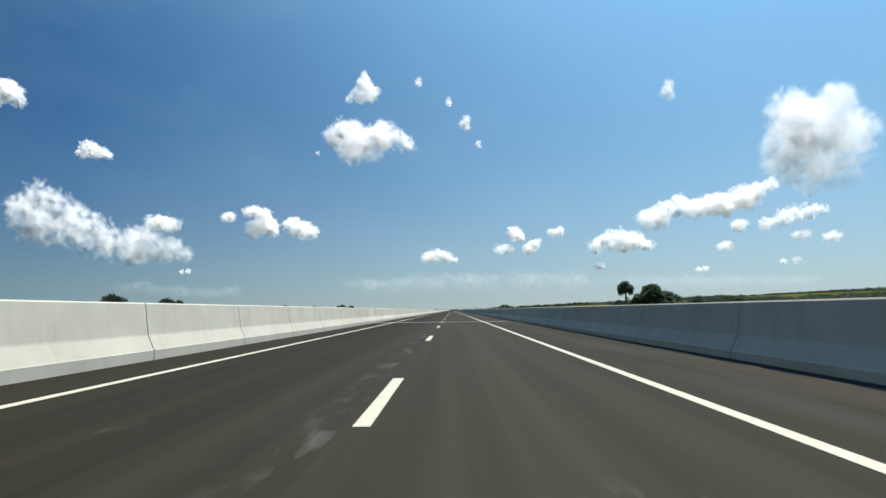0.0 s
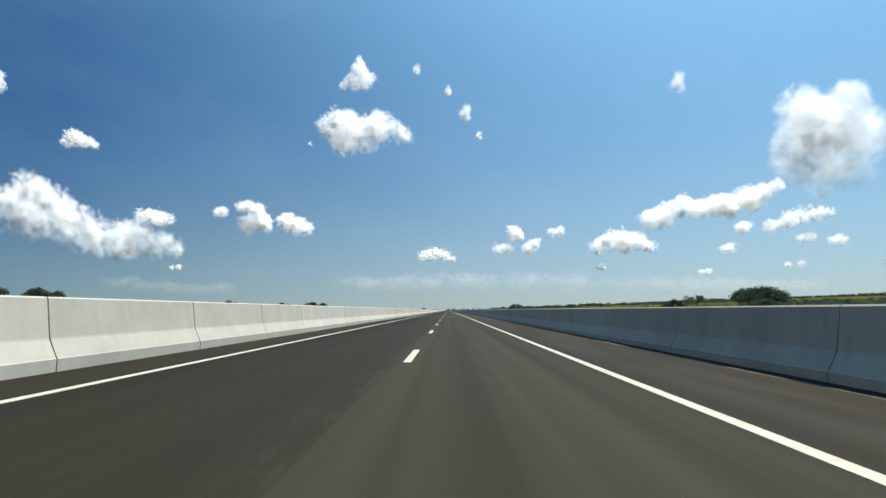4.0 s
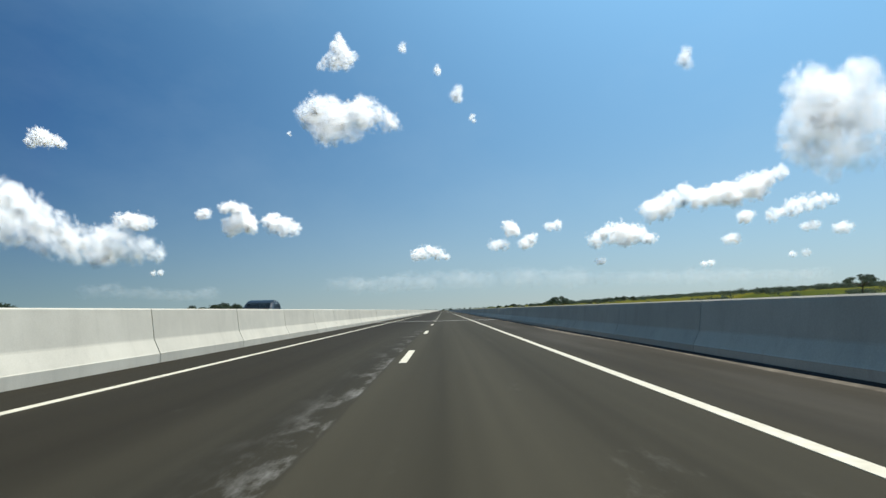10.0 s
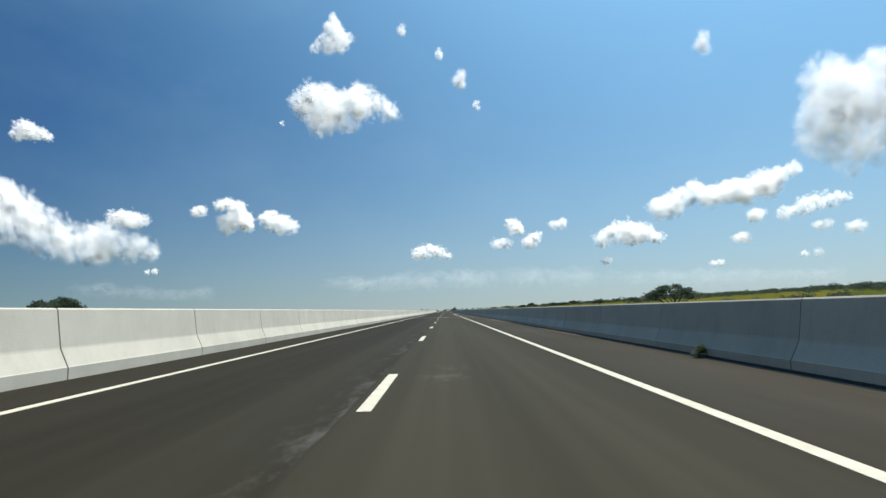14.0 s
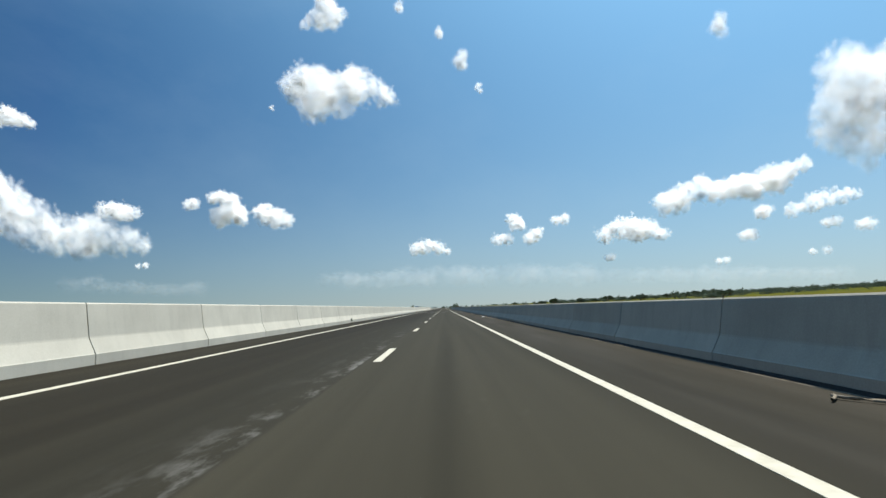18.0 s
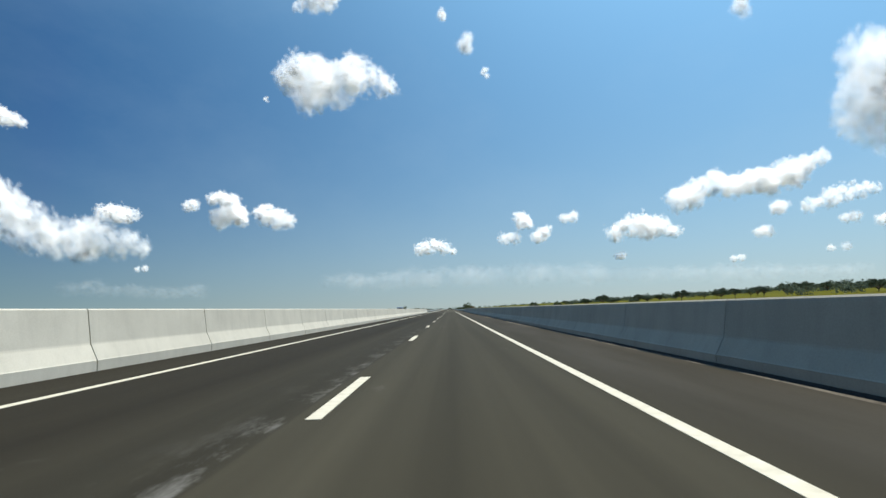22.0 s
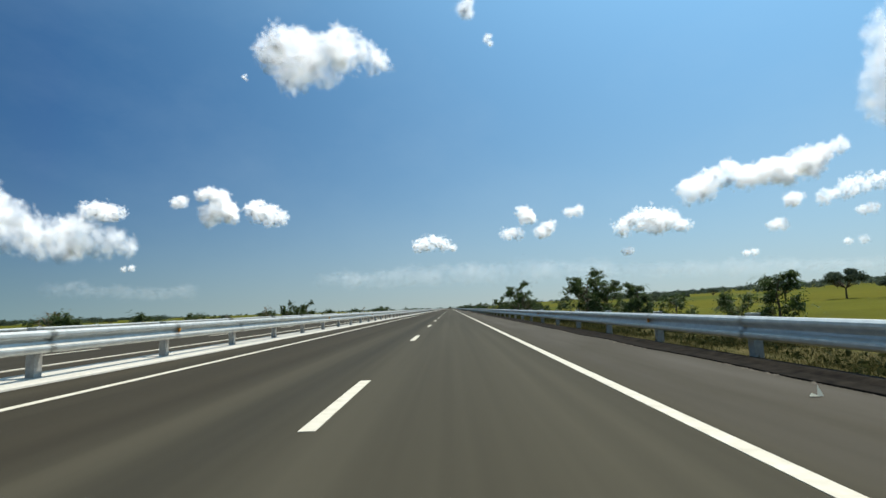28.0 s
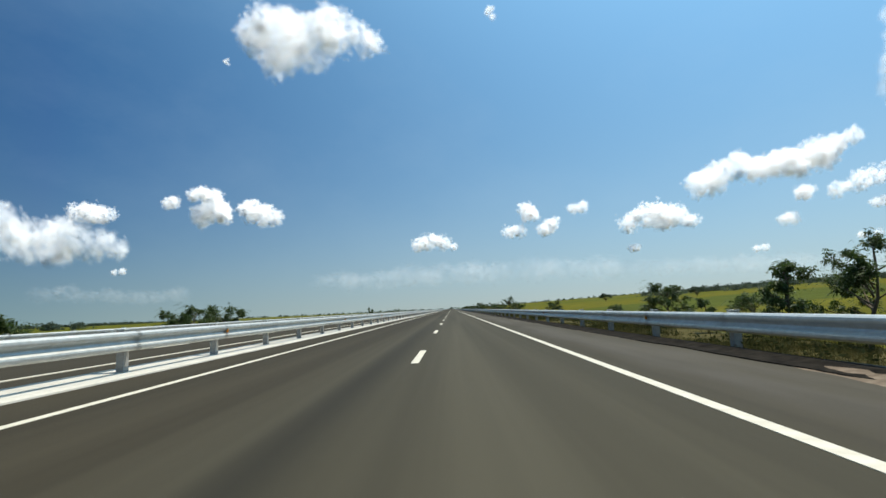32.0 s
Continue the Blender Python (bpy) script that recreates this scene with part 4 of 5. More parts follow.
def fan_palm(label, high, wide, fans, seed, low=0.25):
    rng = np.random.default_rng(seed)
    palm = empty("palm", label=label, category="palm tree")
    V, F = [], []
    tube(V, F, [(0, 0, -0.5), (0.15, 0, high * 0.4), (0, 0.1, high * 0.86)], [0.42, 0.32, 0.3], 9)
    W, G = [], []
    for k in range(fans):
        a = 2.4 * k + rng.uniform(-0.3, 0.3)
        el = radians(-35 + 115 * (k + 0.5) / fans)
        d = Vector((math.cos(a) * math.cos(el), math.sin(a) * math.cos(el), math.sin(el)))
        s = Vector((0, 0, high * 0.86))
        c = s + d * wide * low * rng.uniform(0.6, 1.15)
        tube(V, F, [s, c], [0.05, 0.03], 4)
        side = d.cross(Vector((0, 0, 1)))
        side = side.normalized() if side.length > 0.05 else Vector((1, 0, 0))
        side = (Matrix.Rotation(rng.uniform(-1.3, 1.3), 3, d) @ side).normalized()
        for i in range(19):
            q = radians(-117 + 13 * i)
            w = d * math.cos(q) + side * math.sin(q)
            ln = wide * 0.25 * (0.78 + 0.22 * math.cos(q)) * rng.uniform(0.85, 1.1)
            tip = c + w * ln - Vector((0, 0, 0.2 * ln))
            cross = w.cross(d.cross(side)).normalized() * ln * 0.07
            n = len(W)
            W += [tuple(c), tuple(c + w * ln * 0.6 + cross), tuple(tip), tuple(c + w * ln * 0.6 - cross)]
            G.append((n, n + 1, n + 2, n + 3))
    piece("trunk", mesh_of("trunk", V, F, BARK, True), palm)
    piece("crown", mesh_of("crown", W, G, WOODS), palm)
    return palm


def stand(ob, x, y, turn=0.0, size=1.0, tall=1.0):
    ob.matrix_basis = Matrix.LocRotScale((x, y, ground_height(x, y) - 0.05), Euler((0, 0, turn)), (size, size, size * tall))


def again(ob, x, y, turn=0.0, size=1.0, tall=1.0):
    return copy_thing(ob, Matrix.LocRotScale((x, y, ground_height(x, y) - 0.05), Euler((0, 0, turn)), (size, size, size * tall)) @ Matrix.Diagonal((1 / ob.scale.x, 1 / ob.scale.y, 1 / ob.scale.z, 1)))


# near the viaduct
palm = fan_palm("tall fan palm with a round dark crown", 15.2, 6.6, 64, 1)
stand(palm, 61.6, 189.3)
broad_palm = fan_palm("broad dark fan palm with a dense low crown", 11.5, 9.5, 80, 2, 0.3)
stand(broad_palm, 70.5, 188.0)
again(broad_palm, 66.5, 190.5, 2.0, 0.78)
again(broad_palm, 75.0, 189.5, 4.0, 0.84)
again(broad_palm, 72.0, 184.5, 1.0, 0.66)
rain = crown_tree("broad dome-shaped rain tree", 14.5, 24.0, 48, 170, 0.42, 3, 0.6, 0.3)
stand(rain, 143.5, 361.0)
grey_tree = crown_tree("rounded dark green field tree", 10.0, 12.0, 24, 150, 0.32, 4, 0.7, 0.35)
stand(grey_tree, 92.0, 196.0)
again(grey_tree, 106.0, 203.0, 1.1, 0.95)
again(grey_tree, 85.0, 262.0, 2.0, 0.9)
again(grey_tree, 146.0, 454.0, 0.4, 0.75, 1.45)
again(grey_tree, 142.0, 459.0, 1.9, 0.7, 1.2)
thin_tree = leafy("tree", "pale half-bare tree above the scrub", 13.5, 3.4, 16, 2, 0.42, 31, 0.35, 0.5, LEAF_DRY)
stand(thin_tree, 150.0, 448.0)
open_tree = crown_tree("open-crowned tree with dark clumps of leaves", 12.6, 13.0, 17, 120, 0.32, 5, 0.5, 0.55)
stand(open_tree, 58.0, 556.0)
again(grey_tree, 70.0, 557.0, 3.0, 0.9, 0.9)
again(grey_tree, 84.0, 575.0, 4.0, 0.8, 0.85)
again(open_tree, 210.0, 560.0, 2.0, 1.1)
for i, (x, y, s, h) in enumerate(((-282, 436, 1.75, 1.2), (-276, 441, 1.3, 1.2), (-203, 381, 1.6, 1.0), (-210, 384, 1.2, 1.0), (-236, 405, 1.2, 1.05), (-118, 300, 1.1, 0.72), (-112, 578, 1.2, 1.0), (-124, 592, 1.3, 1.0), (-136, 610, 1.05, 1.0), (-150, 480, 1.2, 1.0), (-170, 660, 1.3, 1.0))):
    again(grey_tree, x, y, 0.7 * i, s, h * 1.25)
again(rain, -295, 415, 1.0, 1.15, 1.15)
field_tree = crown_tree("small rounded tree standing in the fields", 7.0, 8.6, 26, 90, 0.26, 6, 0.75, 0.16)
stand(field_tree, 160.0, 960.0)
for i, (x, y, s) in enumerate(((205, 1000, 1.05), (213, 1006, 0.85), (226, 1004, 1.15), (240, 1012, 1.2), (252, 1020, 1.25), (262, 1015, 1.1), (190, 1090, 0.7), (160, 1150, 0.8), (150, 830, 0.6), (178, 870, 0.9), (132, 1240, 0.9), (110, 1330, 1.0), (176, 745, 0.8), (120, 700, 0.7))):
    again(field_tree, x, y, 0.9 * i, s * 1.05, 0.9)

# beside the road over the fields
airy = leafy("tree", "slender roadside tree with drooping bunches of leaves", 4.0, 1.7, 17, 2, 0.13, 21, 0.3, 0.9, hang=34)
bushy = leafy("shrub", "dense dark green roadside shrub", 2.5, 1.3, 24, 3, 0.10, 22, 0.02, hang=32)
sapling = leafy("shrub", "spindly sapling with drooping leaf tufts", 3.2, 0.8, 11, 1, 0.13, 23, 0.3, 0.9, hang=34)
low_bush = leafy("shrub", "low green roadside bush", 1.6, 1.1, 20, 3, 0.08, 24, 0.02, hang=22)
bare = leafy("shrub", "half-bare shrub with thin brown branches", 2.6, 1.1, 11, 1, 0.07, 25, 0.2, 0.5, LEAF_DRY)
KINDS = {"a": airy, "b": bushy, "s": sapling, "l": low_bush, "d": bare}
SIZES = {"a": 4.0, "b": 2.5, "s": 3.2, "l": 1.6, "d": 2.6}
used = set()


def plant(kind, x, y, top, wide=1.0, turn=None):
    """A copy whose top stands at the height top."""
    g = ground_height(x, y)
    s = max(0.3, (top - g) / (SIZES[kind] * 1.05))
    turn = (x * 7.3 + y * 1.7) % 6.28 if turn is None else turn
    if kind in used:
        again(KINDS[kind], x, y, turn, s * wide, 1 / wide)
    else:
        used.add(kind)
        stand(KINDS[kind], x, y, turn, s * wide, 1 / wide)


for row in (("d", 9.3, 832.6, 1.9, 0.9), ("l", 9.6, 840.6, 1.1, 1.0), ("s", 9.4, 847.8, 2.0, 1.0), ("l", 9.3, 849.2, 1.2, 0.9), ("s", 9.6, 856.8, 2.2, 1.0), ("b", 10.0, 863.0, 2.5, 1.0),
            ("a", 9.5, 865.2, 3.1, 1.1), ("a", 10.2, 868.2, 2.6, 1.0), ("b", 9.8, 866.5, 1.5, 1.0), ("l", 9.4, 877.2, 1.0, 0.8), ("a", 9.7, 889.5, 2.6, 1.1), ("b", 10.0, 891.5, 1.9, 1.1),
            ("a", 9.5, 894.6, 3.9, 1.15), ("a", 9.8, 892.2, 2.7, 1.0), ("b", 9.7, 898.2, 1.7, 1.0), ("b", 9.9, 900.4, 1.7, 1.0), 
            ("s", 9.3, 908.4, 2.0, 1.0), ("l", 9.5, 909.8, 1.3, 1.0), ("b", 9.8, 916.6, 1.3, 1.0), ("a", 9.7, 919.8, 2.7, 1.1), ("l", 9.4, 925.5, 1.2, 1.0), ("l", 9.4, 944.8, 1.2, 1.0),
            ("b", 9.6, 947.2, 1.9, 1.0), ("d", 9.5, 945.5, 1.6, 0.8), ("b", 9.5, 955.2, 1.5, 0.9), ("s", 9.3, 954.6, 1.7, 0.9), ("b", 9.8, 967.0, 1.6, 1.1), ("l", 9.6, 969.5, 1.2, 1.2), ("a", 9.5, 972.4, 2.3, 1.0), ("s", 9.4, 974.6, 2.3, 1.0), ("l", 9.6, 976.6, 1.1, 1.0),
            ("s", 9.6, 978.9, 1.3, 1.0), ("b", 9.8, 982.3, 1.8, 1.15), ("l", 9.5, 988.0, 0.9, 1.0), ("b", 9.9, 1006.0, 1.4, 1.2), ("a", 9.9, 1036.0, 2.5, 1.1), ("b", 9.7, 1030.0, 1.6, 1.3), ("b", 10.0, 1048.0, 1.5, 1.3), ("b", 9.8, 1062.0, 1.7, 1.3), ("a", 10, 1085.0, 2.2, 1.2),
            ("d", -20.6, 888.3, 1.4, 0.9), ("l", -20.4, 881.0, 1.2, 1.5), ("d", -20.5, 896.8, 2.3, 1.2), ("b", -20.8, 898.0, 1.5, 1.1), ("l", -20.5, 899.2, 1.3, 1.2), ("a", -20.6, 906.2, 2.8, 0.9), ("b", -20.8, 907.0, 1.7, 1.0), ("b", -20.7, 912.2, 2.4, 1.0), ("a", -20.9, 918.0, 3.0, 0.95), ("d", -20.4, 864.2, 1.9, 1.2), ("b", -20.6, 865.0, 1.6, 0.9), ("l", -20.5, 864.8, 1.3, 1.2), ("b", -20.6, 873.7, 1.5, 1.3), ("b", -20.9, 859.8, 1.8, 1.2), ("b", -20.6, 914.8, 1.4, 1.0), ("l", -20.3, 930.0, 1.4, 1.4),
            ("l", -20.7, 957.5, 1.5, 1.6), ("s", -20.5, 964.6, 1.7, 1.1), ("d", -20.9, 968.8, 2.5, 1.0), ("l", -20.5, 986.5, 1.5, 1.6), ("b", -20.8, 1003.0, 2.0, 1.2), ("b", -20.7, 1007.0, 2.4, 1.3), ("l", -20.5, 1011.0, 2.2, 1.3), ("s", -20.6, 1015.0, 2.6, 1.0), ("a", -20.9, 1105.0, 2.5, 0.9), ("b", -20.8, 1120.0, 1.5, 1.5)):
    kind, x, y, top, wide = row
    plant(kind, x - 0.6, y, top - (0.05 if x > 0 else 0), wide * (1.3 if x > 0 else 1.0))
for kind, x, y, top, wide in (("b", 9.6, 899.5, 1.7, 1.3), ("b", 9.4, 903.2, 1.5, 1.2), ("l", 9.2, 905.6, 1.3, 1.4), ("l", 9.3, 896.8, 1.2, 1.3), ("b", 9.9, 887.0, 1.4, 1.2), ("l", 9.0, 871.0, 1.1, 1.2), ("l", 9.4, 883.0, 1.1, 1.3), ("b", 9.6, 858.8, 1.6, 1.2), ("l", 9.1, 854.0, 1.2, 1.2)):
    plant(kind, x, y, top, wide)
rng = np.random.default_rng(31)
for k in range(26):
    plant("bbal"[k % 4], 9.6 + rng.uniform(0, 1.5), 1095 + 11 * k + rng.uniform(-4, 4), rng.uniform(1.0, 2.4), 1.3)
for k in range(16):
    plant("bbld"[k % 4], -20.8 - rng.uniform(0, 2), 1130 + 18 * k + rng.uniform(-6, 6), rng.uniform(0.8, 1.8), 1.3)
for x, y, s, h in ((52, 968, 0.55, 0.75), (75, 1010, 0.5, 0.8), (-75, 1010, 0.4, 0.9), (-95, 1180, 0.5, 0.8), (120, 1100, 0.6, 0.8), (160, 980, 0.55, 0.8), (-160, 1080, 0.5, 0.8), (95, 920, 0.45, 0.8)):
    again(grey_tree, x, y, x * 0.3, s, h)


# scattered trees and clumps over the fields
for k, (x, y) in enumerate(((88, 1030), (81, 960), (88, 950), (90, 940), (112, 960), (113, 950), (122, 955), (126, 935), (150, 945), (149, 925), (160, 930), (170, 935), (192, 950))):
    again(grey_tree, x, y, 1.3 * k, 0.42 + 0.06 * (k * 7 % 5), 0.95 + 0.05 * (k % 3))


# ---- verge ----
def grasses(name, label, mat, spots, seed, tall, thin=0.0035, blades=6, loose=0.05):
    """Bent blades in small tufts."""
    rng = np.random.default_rng(seed)
    spots = np.array(spots)
    g = np.array([ground_height(x, y) for x, y in spots])
    n = len(spots) * blades
    base = np.repeat(np.column_stack([spots, g - 0.01]), blades, axis=0)
    base[:, :2] += rng.normal(0, loose, (n, 2))
    a = rng.uniform(0, 6.28, n)
    h = tall * rng.uniform(0.3, 1.1, n) * np.repeat(rng.uniform(0.5, 1.2, len(spots)), blades)
    w = thin * rng.uniform(0.6, 1.5, n)
    bend = np.column_stack([np.cos(a), np.sin(a), np.zeros(n)]) * (h * rng.uniform(0.2, 0.8, n))[:, None]
    side = np.column_stack([-np.sin(a + 1), np.cos(a + 1), np.zeros(n)]) * w[:, None]
    up = np.column_stack([np.zeros(n), np.zeros(n), h])
    V = np.stack([base - side, base + side, base + bend * 0.35 + up * 0.6 + side * 0.8, base + bend * 0.35 + up * 0.6 - side * 0.8, base + bend + up * 0.95], 1).reshape(-1, 3)
    k = 5 * np.arange(n)
    F = np.column_stack([k, k + 1, k + 2, k, k + 2, k + 3, k + 3, k + 2, k + 4]).astype(np.int32)
    me = bpy.data.meshes.new(name)
    me.vertices.add(len(V))
    me.vertices.foreach_set("co", V.astype(np.float32).ravel())
    me.loops.add(F.size)
    me.loops.foreach_set("vertex_index", F.ravel())
    me.polygons.add(F.size // 3)
    me.polygons.foreach_set("loop_start", np.arange(0, F.size, 3, dtype=np.int32))
    me.materials.append(mat)
    me.update()
    return tagged(new(name, me), label, "grass", kind="stuff")


rng = np.random.default_rng(41)


def verge(n, x0, spread, y0=812, y1=1060):
    """Places in drifts: dense here, bare there."""
    out = []
    while len(out) < n:
        x, y = x0 + abs(rng.normal()) * spread, rng.uniform(y0, y1)
        if noise.noise((x * 0.7, y * 0.35, 1.5)) + 0.6 * noise.noise((x * 2.0, y * 1.1, 4)) > rng.uniform(-0.5, 0.35):
            out.append((x, y))
    return out


grasses("grass", "short dry and green weeds along the verge under the guard rail", GRASS, verge(30000, 6.05, 1.5), 1, 0.12, 0.004, 6, 0.09)
grasses("grass", "taller green weeds in drifts on the embankment", GRASS, verge(9000, 6.9, 1.4), 2, 0.2, 0.004, 7, 0.12)
SCRUB = foliage("verge_weeds", (0.02, 0.028, 0.009), (0.075, 0.075, 0.028), 0.35, 0.9)
V, F = [], []
for x, y in verge(1500, 6.5, 1.5, 812, 1010):
    g, s = ground_height(x, y), rng.uniform(0.06, 0.2)
    for _ in range(16):
        p = Vector((x + rng.normal() * s, y + rng.normal() * s, g + abs(rng.normal()) * s * 0.8))
        d = Vector((rng.normal(), rng.normal(), rng.normal() * 0.6 + 0.3)).normalized() * rng.uniform(0.03, 0.07)
        w = d.cross(Vector(tuple(rng.normal(size=3)))).normalized() * d.length * 0.4
        n = len(V)
        V += [tuple(p - d), tuple(p + w), tuple(p + d), tuple(p - w)]
        F.append((n, n + 1, n + 2, n + 3))
tagged(new("weeds", mesh_of("weeds", V, F, SCRUB)), "low tangled broad-leaved weeds on the embankment", "weeds", kind="stuff")
grasses("grass", "weeds along the far verge of the opposite carriageway", GRASS, [(-18.9 - abs(rng.normal()) * 1.2, rng.uniform(830, 1080)) for _ in range(4000)], 3, 0.4, 0.008)
reed = empty("reed_clump", Matrix.Translation((9.0, 832.8, ground_height(9.0, 832.8))), label="tall dry reed grass with brown plumes", category="reeds")
V, F = [], []
for _ in range(380):
    a, h, r = rng.uniform(0, 6.28), rng.uniform(0.5, 2.1), rng.uniform(0, 0.65)
    bx, by = math.cos(a) * r, math.sin(a) * r
    lx, ly = math.cos(a) * h * 0.4 * rng.random(), math.sin(a) * h * 0.4 * rng.random()
    n = len(V)
    V += [(bx - 0.007, by, -0.1), (bx + 0.007, by, -0.1), (bx + lx * 0.5 + 0.011, by + ly * 0.5, h * 0.7), (bx + lx * 0.5 - 0.011, by + ly * 0.5, h * 0.7), (bx + lx, by + ly, h)]
    F += [(n, n + 1, n + 2, n + 3), (n + 3, n + 2, n + 4)]
piece("blades", mesh_of("blades", V, F, LEAF_DRY), reed)

# ---- vehicles across the median ----
PAINTED = speckled("dark_car_paint", (0.012, 0.02, 0.03), (0.02, 0.03, 0.045), 3, 0.25)
BLUE = speckled("blue_car_paint", (0.012, 0.035, 0.11), (0.018, 0.045, 0.14), 3, 0.25)
GLASS = speckled("car_glass", (0.01, 0.015, 0.018), (0.02, 0.025, 0.03), 2, 0.08)
TYRE = speckled("tyre", (0.015, 0.015, 0.015), (0.03, 0.03, 0.03), 20, 0.9)


def car(x, y, paint, label, bed=False):
    """A tall estate car, or a pickup with an open bed, that faces back down the road."""
    it = empty("pickup_truck" if bed else "car", Matrix.LocRotScale((x, y, fall(x)), Euler((0, 0, math.pi)), None), label=label, category="car")

    def hull(sec, half, taper):
        bm = bmesh.new()
        rows = []
        for s in (-1, 1):
            rows.append([bm.verts.new((s * (half - taper * max(0, z - 0.95)), a, z)) for a, z in sec])
        n = len(sec)
        for i in range(n):
            bm.faces.new((rows[0][i], rows[0][(i + 1) % n], rows[1][(i + 1) % n], rows[1][i]))
        bm.faces.new(rows[0][::-1])
        bm.faces.new(rows[1])
        bmesh.ops.recalc_face_normals(bm, faces=bm.faces)
        bmesh.ops.bevel(bm, geom=list(bm.edges), offset=0.05, segments=2, affect="EDGES")
        return bm

    part("body", hull([(-2.3, 0.35), (-2.35, 0.7), (-2.25, 1.0), (0.9, 1.02), (2.2, 0.9), (2.35, 0.6), (2.3, 0.35)], 0.92, 0.0), paint, it)
    back = -0.95 if bed else -2.15
    part("cabin", hull([(back, 0.98), (back + 0.2, 1.62), (back + 0.45, 1.76), (0.1, 1.8), (0.4, 1.7), (1.15, 1.0)], 0.88, 0.22), paint, it)
    if bed:
        for s in (-1, 1):
            part("bed_side", box(s * 0.87 - 0.05, s * 0.87 + 0.05, -2.75, -0.98, 0.6, 1.26, 0.02), paint, it)
        part("tailgate", box(-0.82, 0.82, -2.8, -2.7, 0.6, 1.26, 0.02), paint, it)
        part("bed_floor", box(-0.82, 0.82, -2.7, -0.98, 0.6, 0.68), TYRE, it)
    for s in (-1, 1):
        bm = bmesh.new()
        rear = ((-0.72, 1.08), (-0.66, 1.55), (-0.3, 1.6), (-0.3, 1.08)) if bed else ((-1.85, 1.08), (-1.75, 1.55), (-0.95, 1.6), (-0.95, 1.08))
        fore = -0.2 if bed else -0.85
        for q in (rear, ((fore, 1.08), (fore, 1.6), (0.1, 1.6), (0.75, 1.08))):
            bm.faces.new([bm.verts.new((s * (0.893 - 0.22 * max(0, z - 0.95)), a, z)) for a, z in q])
        bmesh.ops.solidify(bm, geom=bm.faces[:], thickness=0.012)
        part("side_windows", bm, GLASS, it)
        part("mirror", box(min(s * 0.9, s * 1.08), max(s * 0.9, s * 1.08), 0.55, 0.65, 1.05, 1.2, 0.02), paint, it)
    bm = bmesh.new()
    bm.faces.new([bm.verts.new(p) for p in ((-0.72, 1.13, 1.06), (0.72, 1.13, 1.06), (0.6, 0.5, 1.62), (-0.6, 0.5, 1.62))])
    bmesh.ops.solidify(bm, geom=bm.faces[:], thickness=0.012)
    part("windscreen", bm, GLASS, it)
    for s in (-1, 1):
        for a in (-1.4, 1.45):
            bm = bmesh.new()
            bmesh.ops.create_cone(bm, cap_ends=True, segments=20, radius1=0.36, radius2=0.36, depth=0.22, matrix=Matrix.LocRotScale((s * 0.82, a, 0.36), Euler((0, math.pi / 2, 0)), None))
            part("wheel", bm, TYRE, it)
    return it


car(-9.1, 330.4, PAINTED, "dark grey double-cab pickup truck on the opposite carriageway", True)
car(-11.6, 789.0, BLUE, "dark blue tall estate car on the opposite carriageway")

# ---- litter and marks ----
PAPER = foliage("litter_white", (0.8, 0.8, 0.78), (0.9, 0.9, 0.88), 0.5, 0.8)
SILT = speckled("silt", (0.07, 0.06, 0.047), (0.19, 0.165, 0.13), 3, 0.95)
ROPE = speckled("old_rope", (0.18, 0.155, 0.12), (0.33, 0.29, 0.23), 30, 0.95)


def scrap(x, y, size, label, mat=PAPER):
    """A crumpled piece of paper or plastic."""
    rng = np.random.default_rng(int(y))
    bm = bmesh.new()
    g = [[bm.verts.new((x + size * (i / 3 - 0.5), y + size * (j / 3 - 0.5), 0.012 + max(ground_height(x, y), 0) + size * 0.35 * rng.random() * (i > 0) * (j > 0))) for i in range(4)] for j in range(4)]
    for j in range(3):
        for i in range(3):
            bm.faces.new((g[j][i], g[j][i + 1], g[j + 1][i + 1], g[j + 1][i]))
    bmesh.ops.solidify(bm, geom=bm.faces[:], thickness=0.006)
    return tagged(part("litter", bm, mat), label, "litter")


bm = bmesh.new()
for tri in (((0.0, 0, 0.006), (0.065, 0.0, 0.006), (0.06, 0.07, 0.10)), ((-0.08, 0.0, 0.006), (0.02, -0.02, 0.006), (-0.02, 0.05, 0.03))):
    bm.faces.new([bm.verts.new(p) for p in tri])
bmesh.ops.solidify(bm, geom=bm.faces[:], thickness=0.004)
bmesh.ops.translate(bm, verts=bm.verts, vec=(4.78, 840.8, 0.005))
tagged(part("litter", bm, PAPER), "folded white scrap of card standing on the shoulder", "litter")
for x, y, s in ((4.85, 590.9, 0.25), (4.95, 766.6, 0.3), (5.55, 904.9, 0.16), (7.0, 829.1, 0.3), (5.2, 815, 0.12), (-5.1, 842.5, 0.14)):
    scrap(x, y, s, "small scrap of white litter on the ground")
RED = speckled("litter_red", (0.45, 0.06, 0.04), (0.6, 0.12, 0.09), 12, 0.6)
for x, y, s in ((5.35, 903.9, 0.1), (5.18, 97.45, 0.2)):
    scrap(x, y, s, "crumpled red and white wrapper by the edge of the shoulder", RED)
scrap(4.54, 84.53, 0.14, "small scrap of white litter on the ground")
pole = empty("marker_post", Matrix.Translation((8.9, 929.1, ground_height(8.9, 929.1))), label="thin dark wooden marker post in the verge", category="post")
part("shaft", box(-0.022, 0.022, -0.022, 0.022, -0.3, 2.2, 0.006), BARK, pole)
part("cap", box(-0.04, 0.04, -0.03, 0.03, 2.2, 2.32, 0.008), BARK, pole)
V, F = [], []
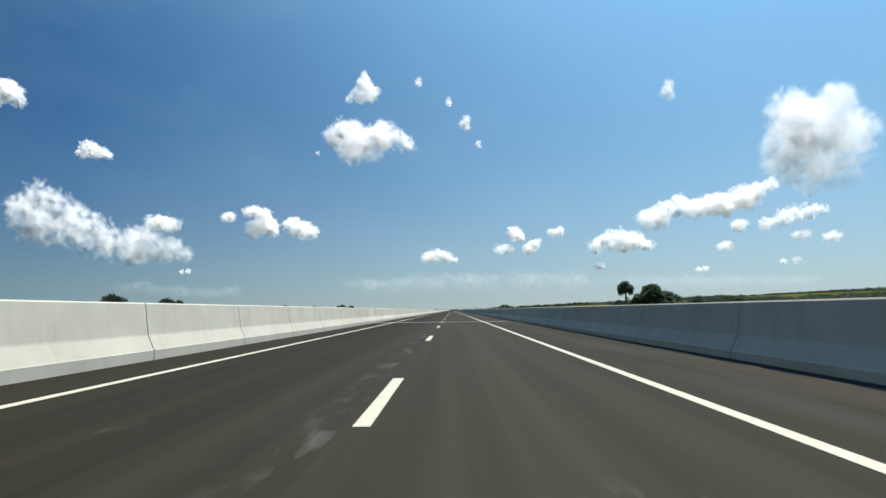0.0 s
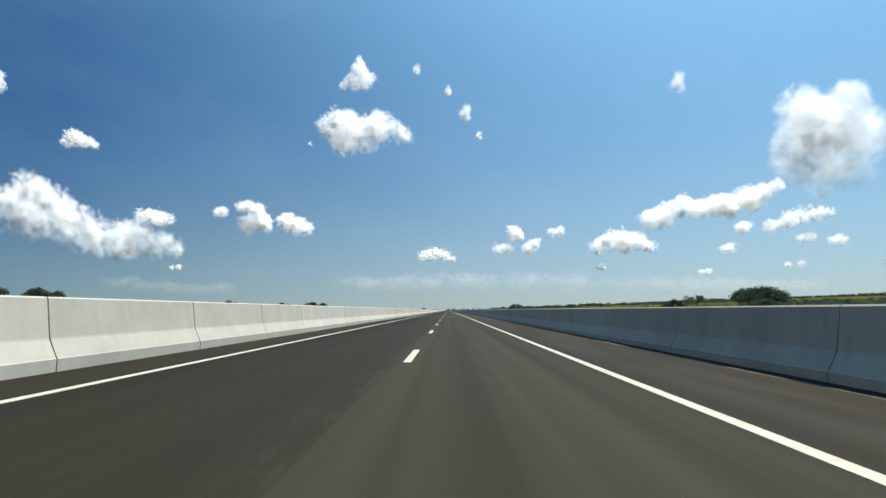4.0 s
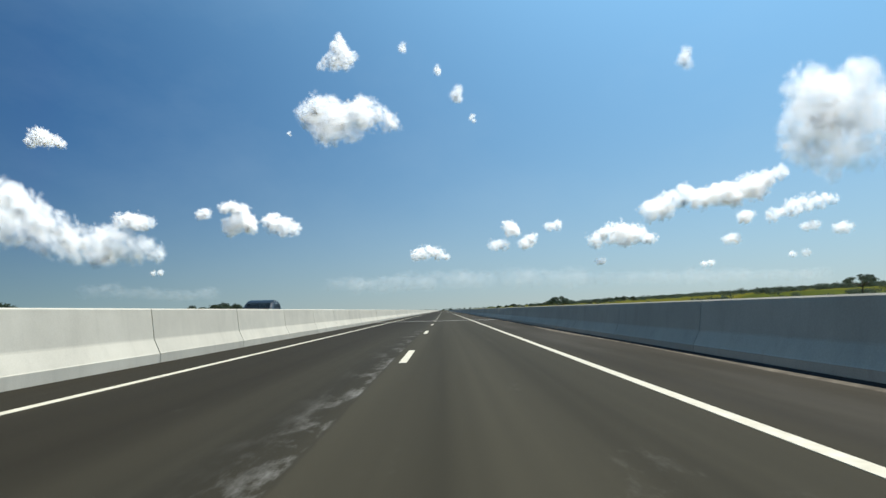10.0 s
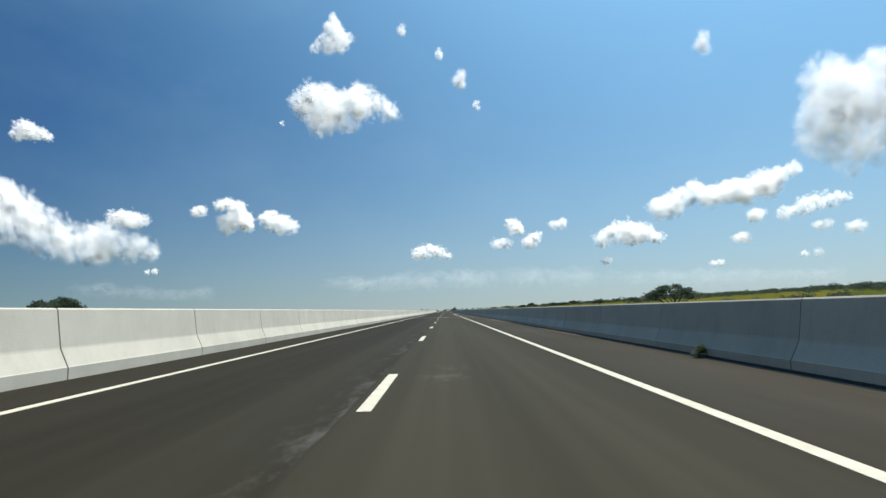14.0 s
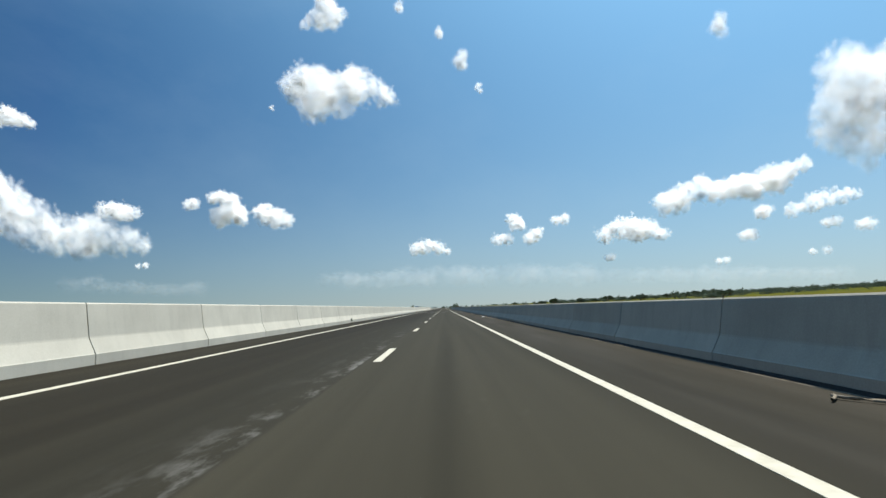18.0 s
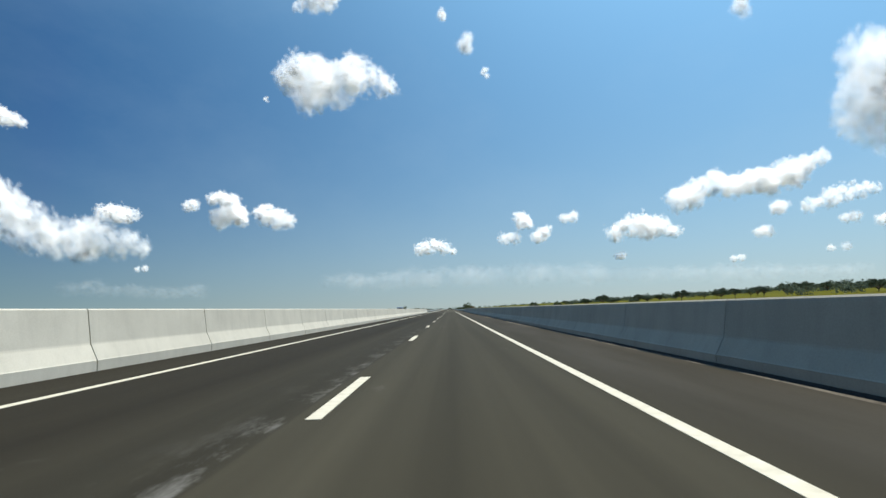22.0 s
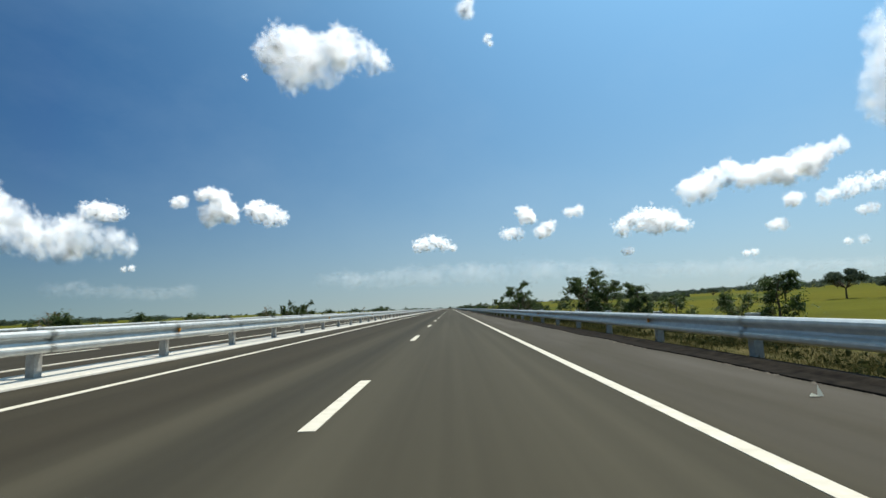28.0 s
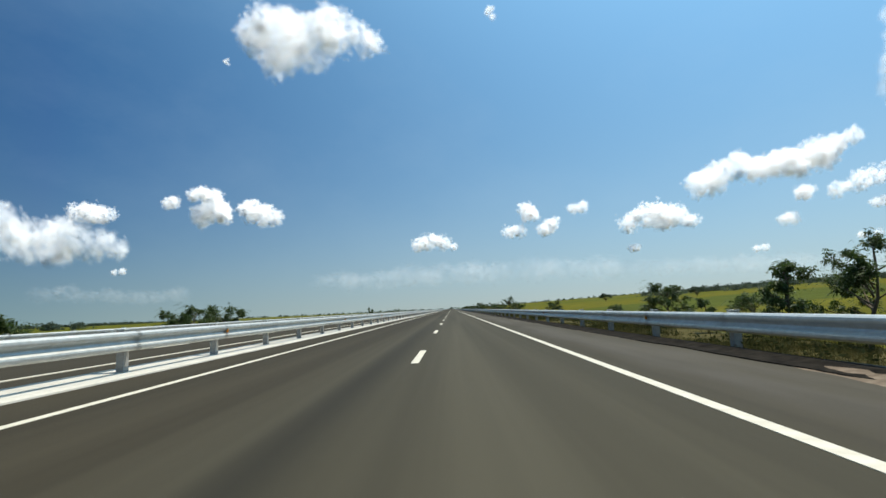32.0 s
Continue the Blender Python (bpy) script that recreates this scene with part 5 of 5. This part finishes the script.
tube(V, F, [(4.9 + 0.5 * t + 0.08 * math.sin(9 * t), 547.5 + 0.25 * math.sin(5 * t), 0.03) for t in np.linspace(0, 1, 14)], [0.017] * 14, 6)
tagged(new("rope", mesh_of("rope", V, F, ROPE, True)), "short piece of frayed pale rope on the shoulder", "rope")
for y in (104.0, 403.5):
    mark = empty("survey_mark", Matrix.Translation((0, y, 0)), label="white painted survey mark on the inner shoulder", category="road marking", group="survey marks")
    part("bar", box(-4.40, -4.13, -0.10, 0.0, -0.01, 0.004), PAINT, mark)
    part("bar", box(-4.35, -4.17, 0.08, 0.16, -0.01, 0.004), PAINT, mark)
    part("bar", box(-4.86, -4.7, -0.05, 0.05, -0.01, 0.004), PAINT, mark)


def weed(x, y, z, size, seed):
    rng = np.random.default_rng(seed)
    V, F = [], []
    for _ in range(40):
        d = Vector((rng.normal(), rng.normal(), abs(rng.normal()) * 1.2)).normalized()
        spray(V, F, Vector((x, y, z)), d, size * rng.uniform(0.5, 1.0), size * 0.16, rng, 0.5)
    return tagged(new("weed", mesh_of("weed", V, F, LEAF)), "green weed sprouting at the foot of the barrier", "weed")


weed(-5.37, 579.3, 0.16, 0.28, 1)
weed(5.6, 436.5, 0.1, 0.3, 2)
weed(5.58, 262.0, 0.02, 0.3, 3)

# a black strip painted in for the shaded gap at the barrier's foot, and silt swept against it in uneven heaps
FOOT_SHADE = speckled("barrier_foot_shade", (0.008, 0.008, 0.008), (0.02, 0.02, 0.02), 12, 0.8)
ys = np.arange(-20, 808, 0.6)
V, F, W, G = [], [], [], []
for y in ys:
    a = 0.05 + 0.05 * max(0, noise.noise((y * 0.2, 3.5, 0))) + 0.02 * noise.noise((y * 0.9, 9, 0))
    w = a + 0.04 + 0.45 * max(0, noise.noise((y * 0.09, 1.5, 0))) + 0.05 * noise.noise((y * 0.8, 0, 0))
    e = EDGE_R + shift(y)
    V += [(e + 0.01, y, 0.05), (e - a * 0.6, y, 0.03), (e - a, y, -0.004)]
    W += [(e - a * 0.8, y, 0.004), (e - (a + w) / 2, y, 0.012 + 0.03 * (w - a)), (e - max(w, a + 0.01), y, -0.004)]
for i in range(len(ys) - 1):
    for k in range(2):
        F.append((i * 3 + k, (i + 1) * 3 + k, (i + 1) * 3 + k + 1, i * 3 + k + 1))
tagged(new("bitumen_seal", mesh_of("bitumen_seal", V, F, FOOT_SHADE, True)), "ragged black strip standing in for the shaded gap at the barrier's foot", "seal", kind="stuff")
tagged(new("silt", mesh_of("silt", W, F, SILT, True)), "dusty silt swept against the foot of the barrier", "silt", kind="stuff")

# earth washed over the edge of the shoulder, and pale grit along the kerb
EARTH = speckled("washed_earth", (0.10, 0.07, 0.045), (0.22, 0.17, 0.12), 6, 0.95)
V, F = [], []
for k in range(60):
    y = 956.5 + 0.25 * k
    e = math.sin(math.pi * k / 59) ** 0.5
    w = e * (0.55 + 0.25 * noise.noise((y * 0.6, 3, 0)) + 0.1 * noise.noise((y * 2.5, 8, 0)))
    V += [(6.0, y, 0.1 * e), (5.75 - w * 0.4, y, 0.05 * e + 0.02 * noise.noise((y * 3, 1, 0))), (5.7 - w, y, -0.004)]
for k in range(59):
    for i in range(2):
        F.append((k * 3 + i, (k + 1) * 3 + i, (k + 1) * 3 + i + 1, k * 3 + i + 1))
tagged(new("earth", mesh_of("earth", V, F, EARTH, True)), "brown earth washed over the kerb onto the shoulder", "earth", kind="stuff")
V, F = [], []
rng = np.random.default_rng(91)
for k in range(2600):
    y = rng.uniform(811, 1010)
    if noise.noise((y * 0.16, 6, 0)) < 0.0:
        continue
    x = 5.33 + 0.1 * noise.noise((y * 0.35, 7, 0)) + rng.normal() * 0.035
    r = rng.uniform(0.008, 0.026)
    n = len(V)
    V += [(x - r, y - 2 * r, 0.002), (x + r, y - r, 0.002), (x + r * 0.8, y + 2 * r, 0.002), (x - r, y + r, 0.002), (x, y, 0.002 + r * 0.6)]
    F += [(n, n + 1, n + 4), (n + 1, n + 2, n + 4), (n + 2, n + 3, n + 4), (n + 3, n, n + 4)]
tagged(new("grit", mesh_of("grit", V, F, SILT)), "pale grit and stone chips along the kerb", "grit", kind="stuff")
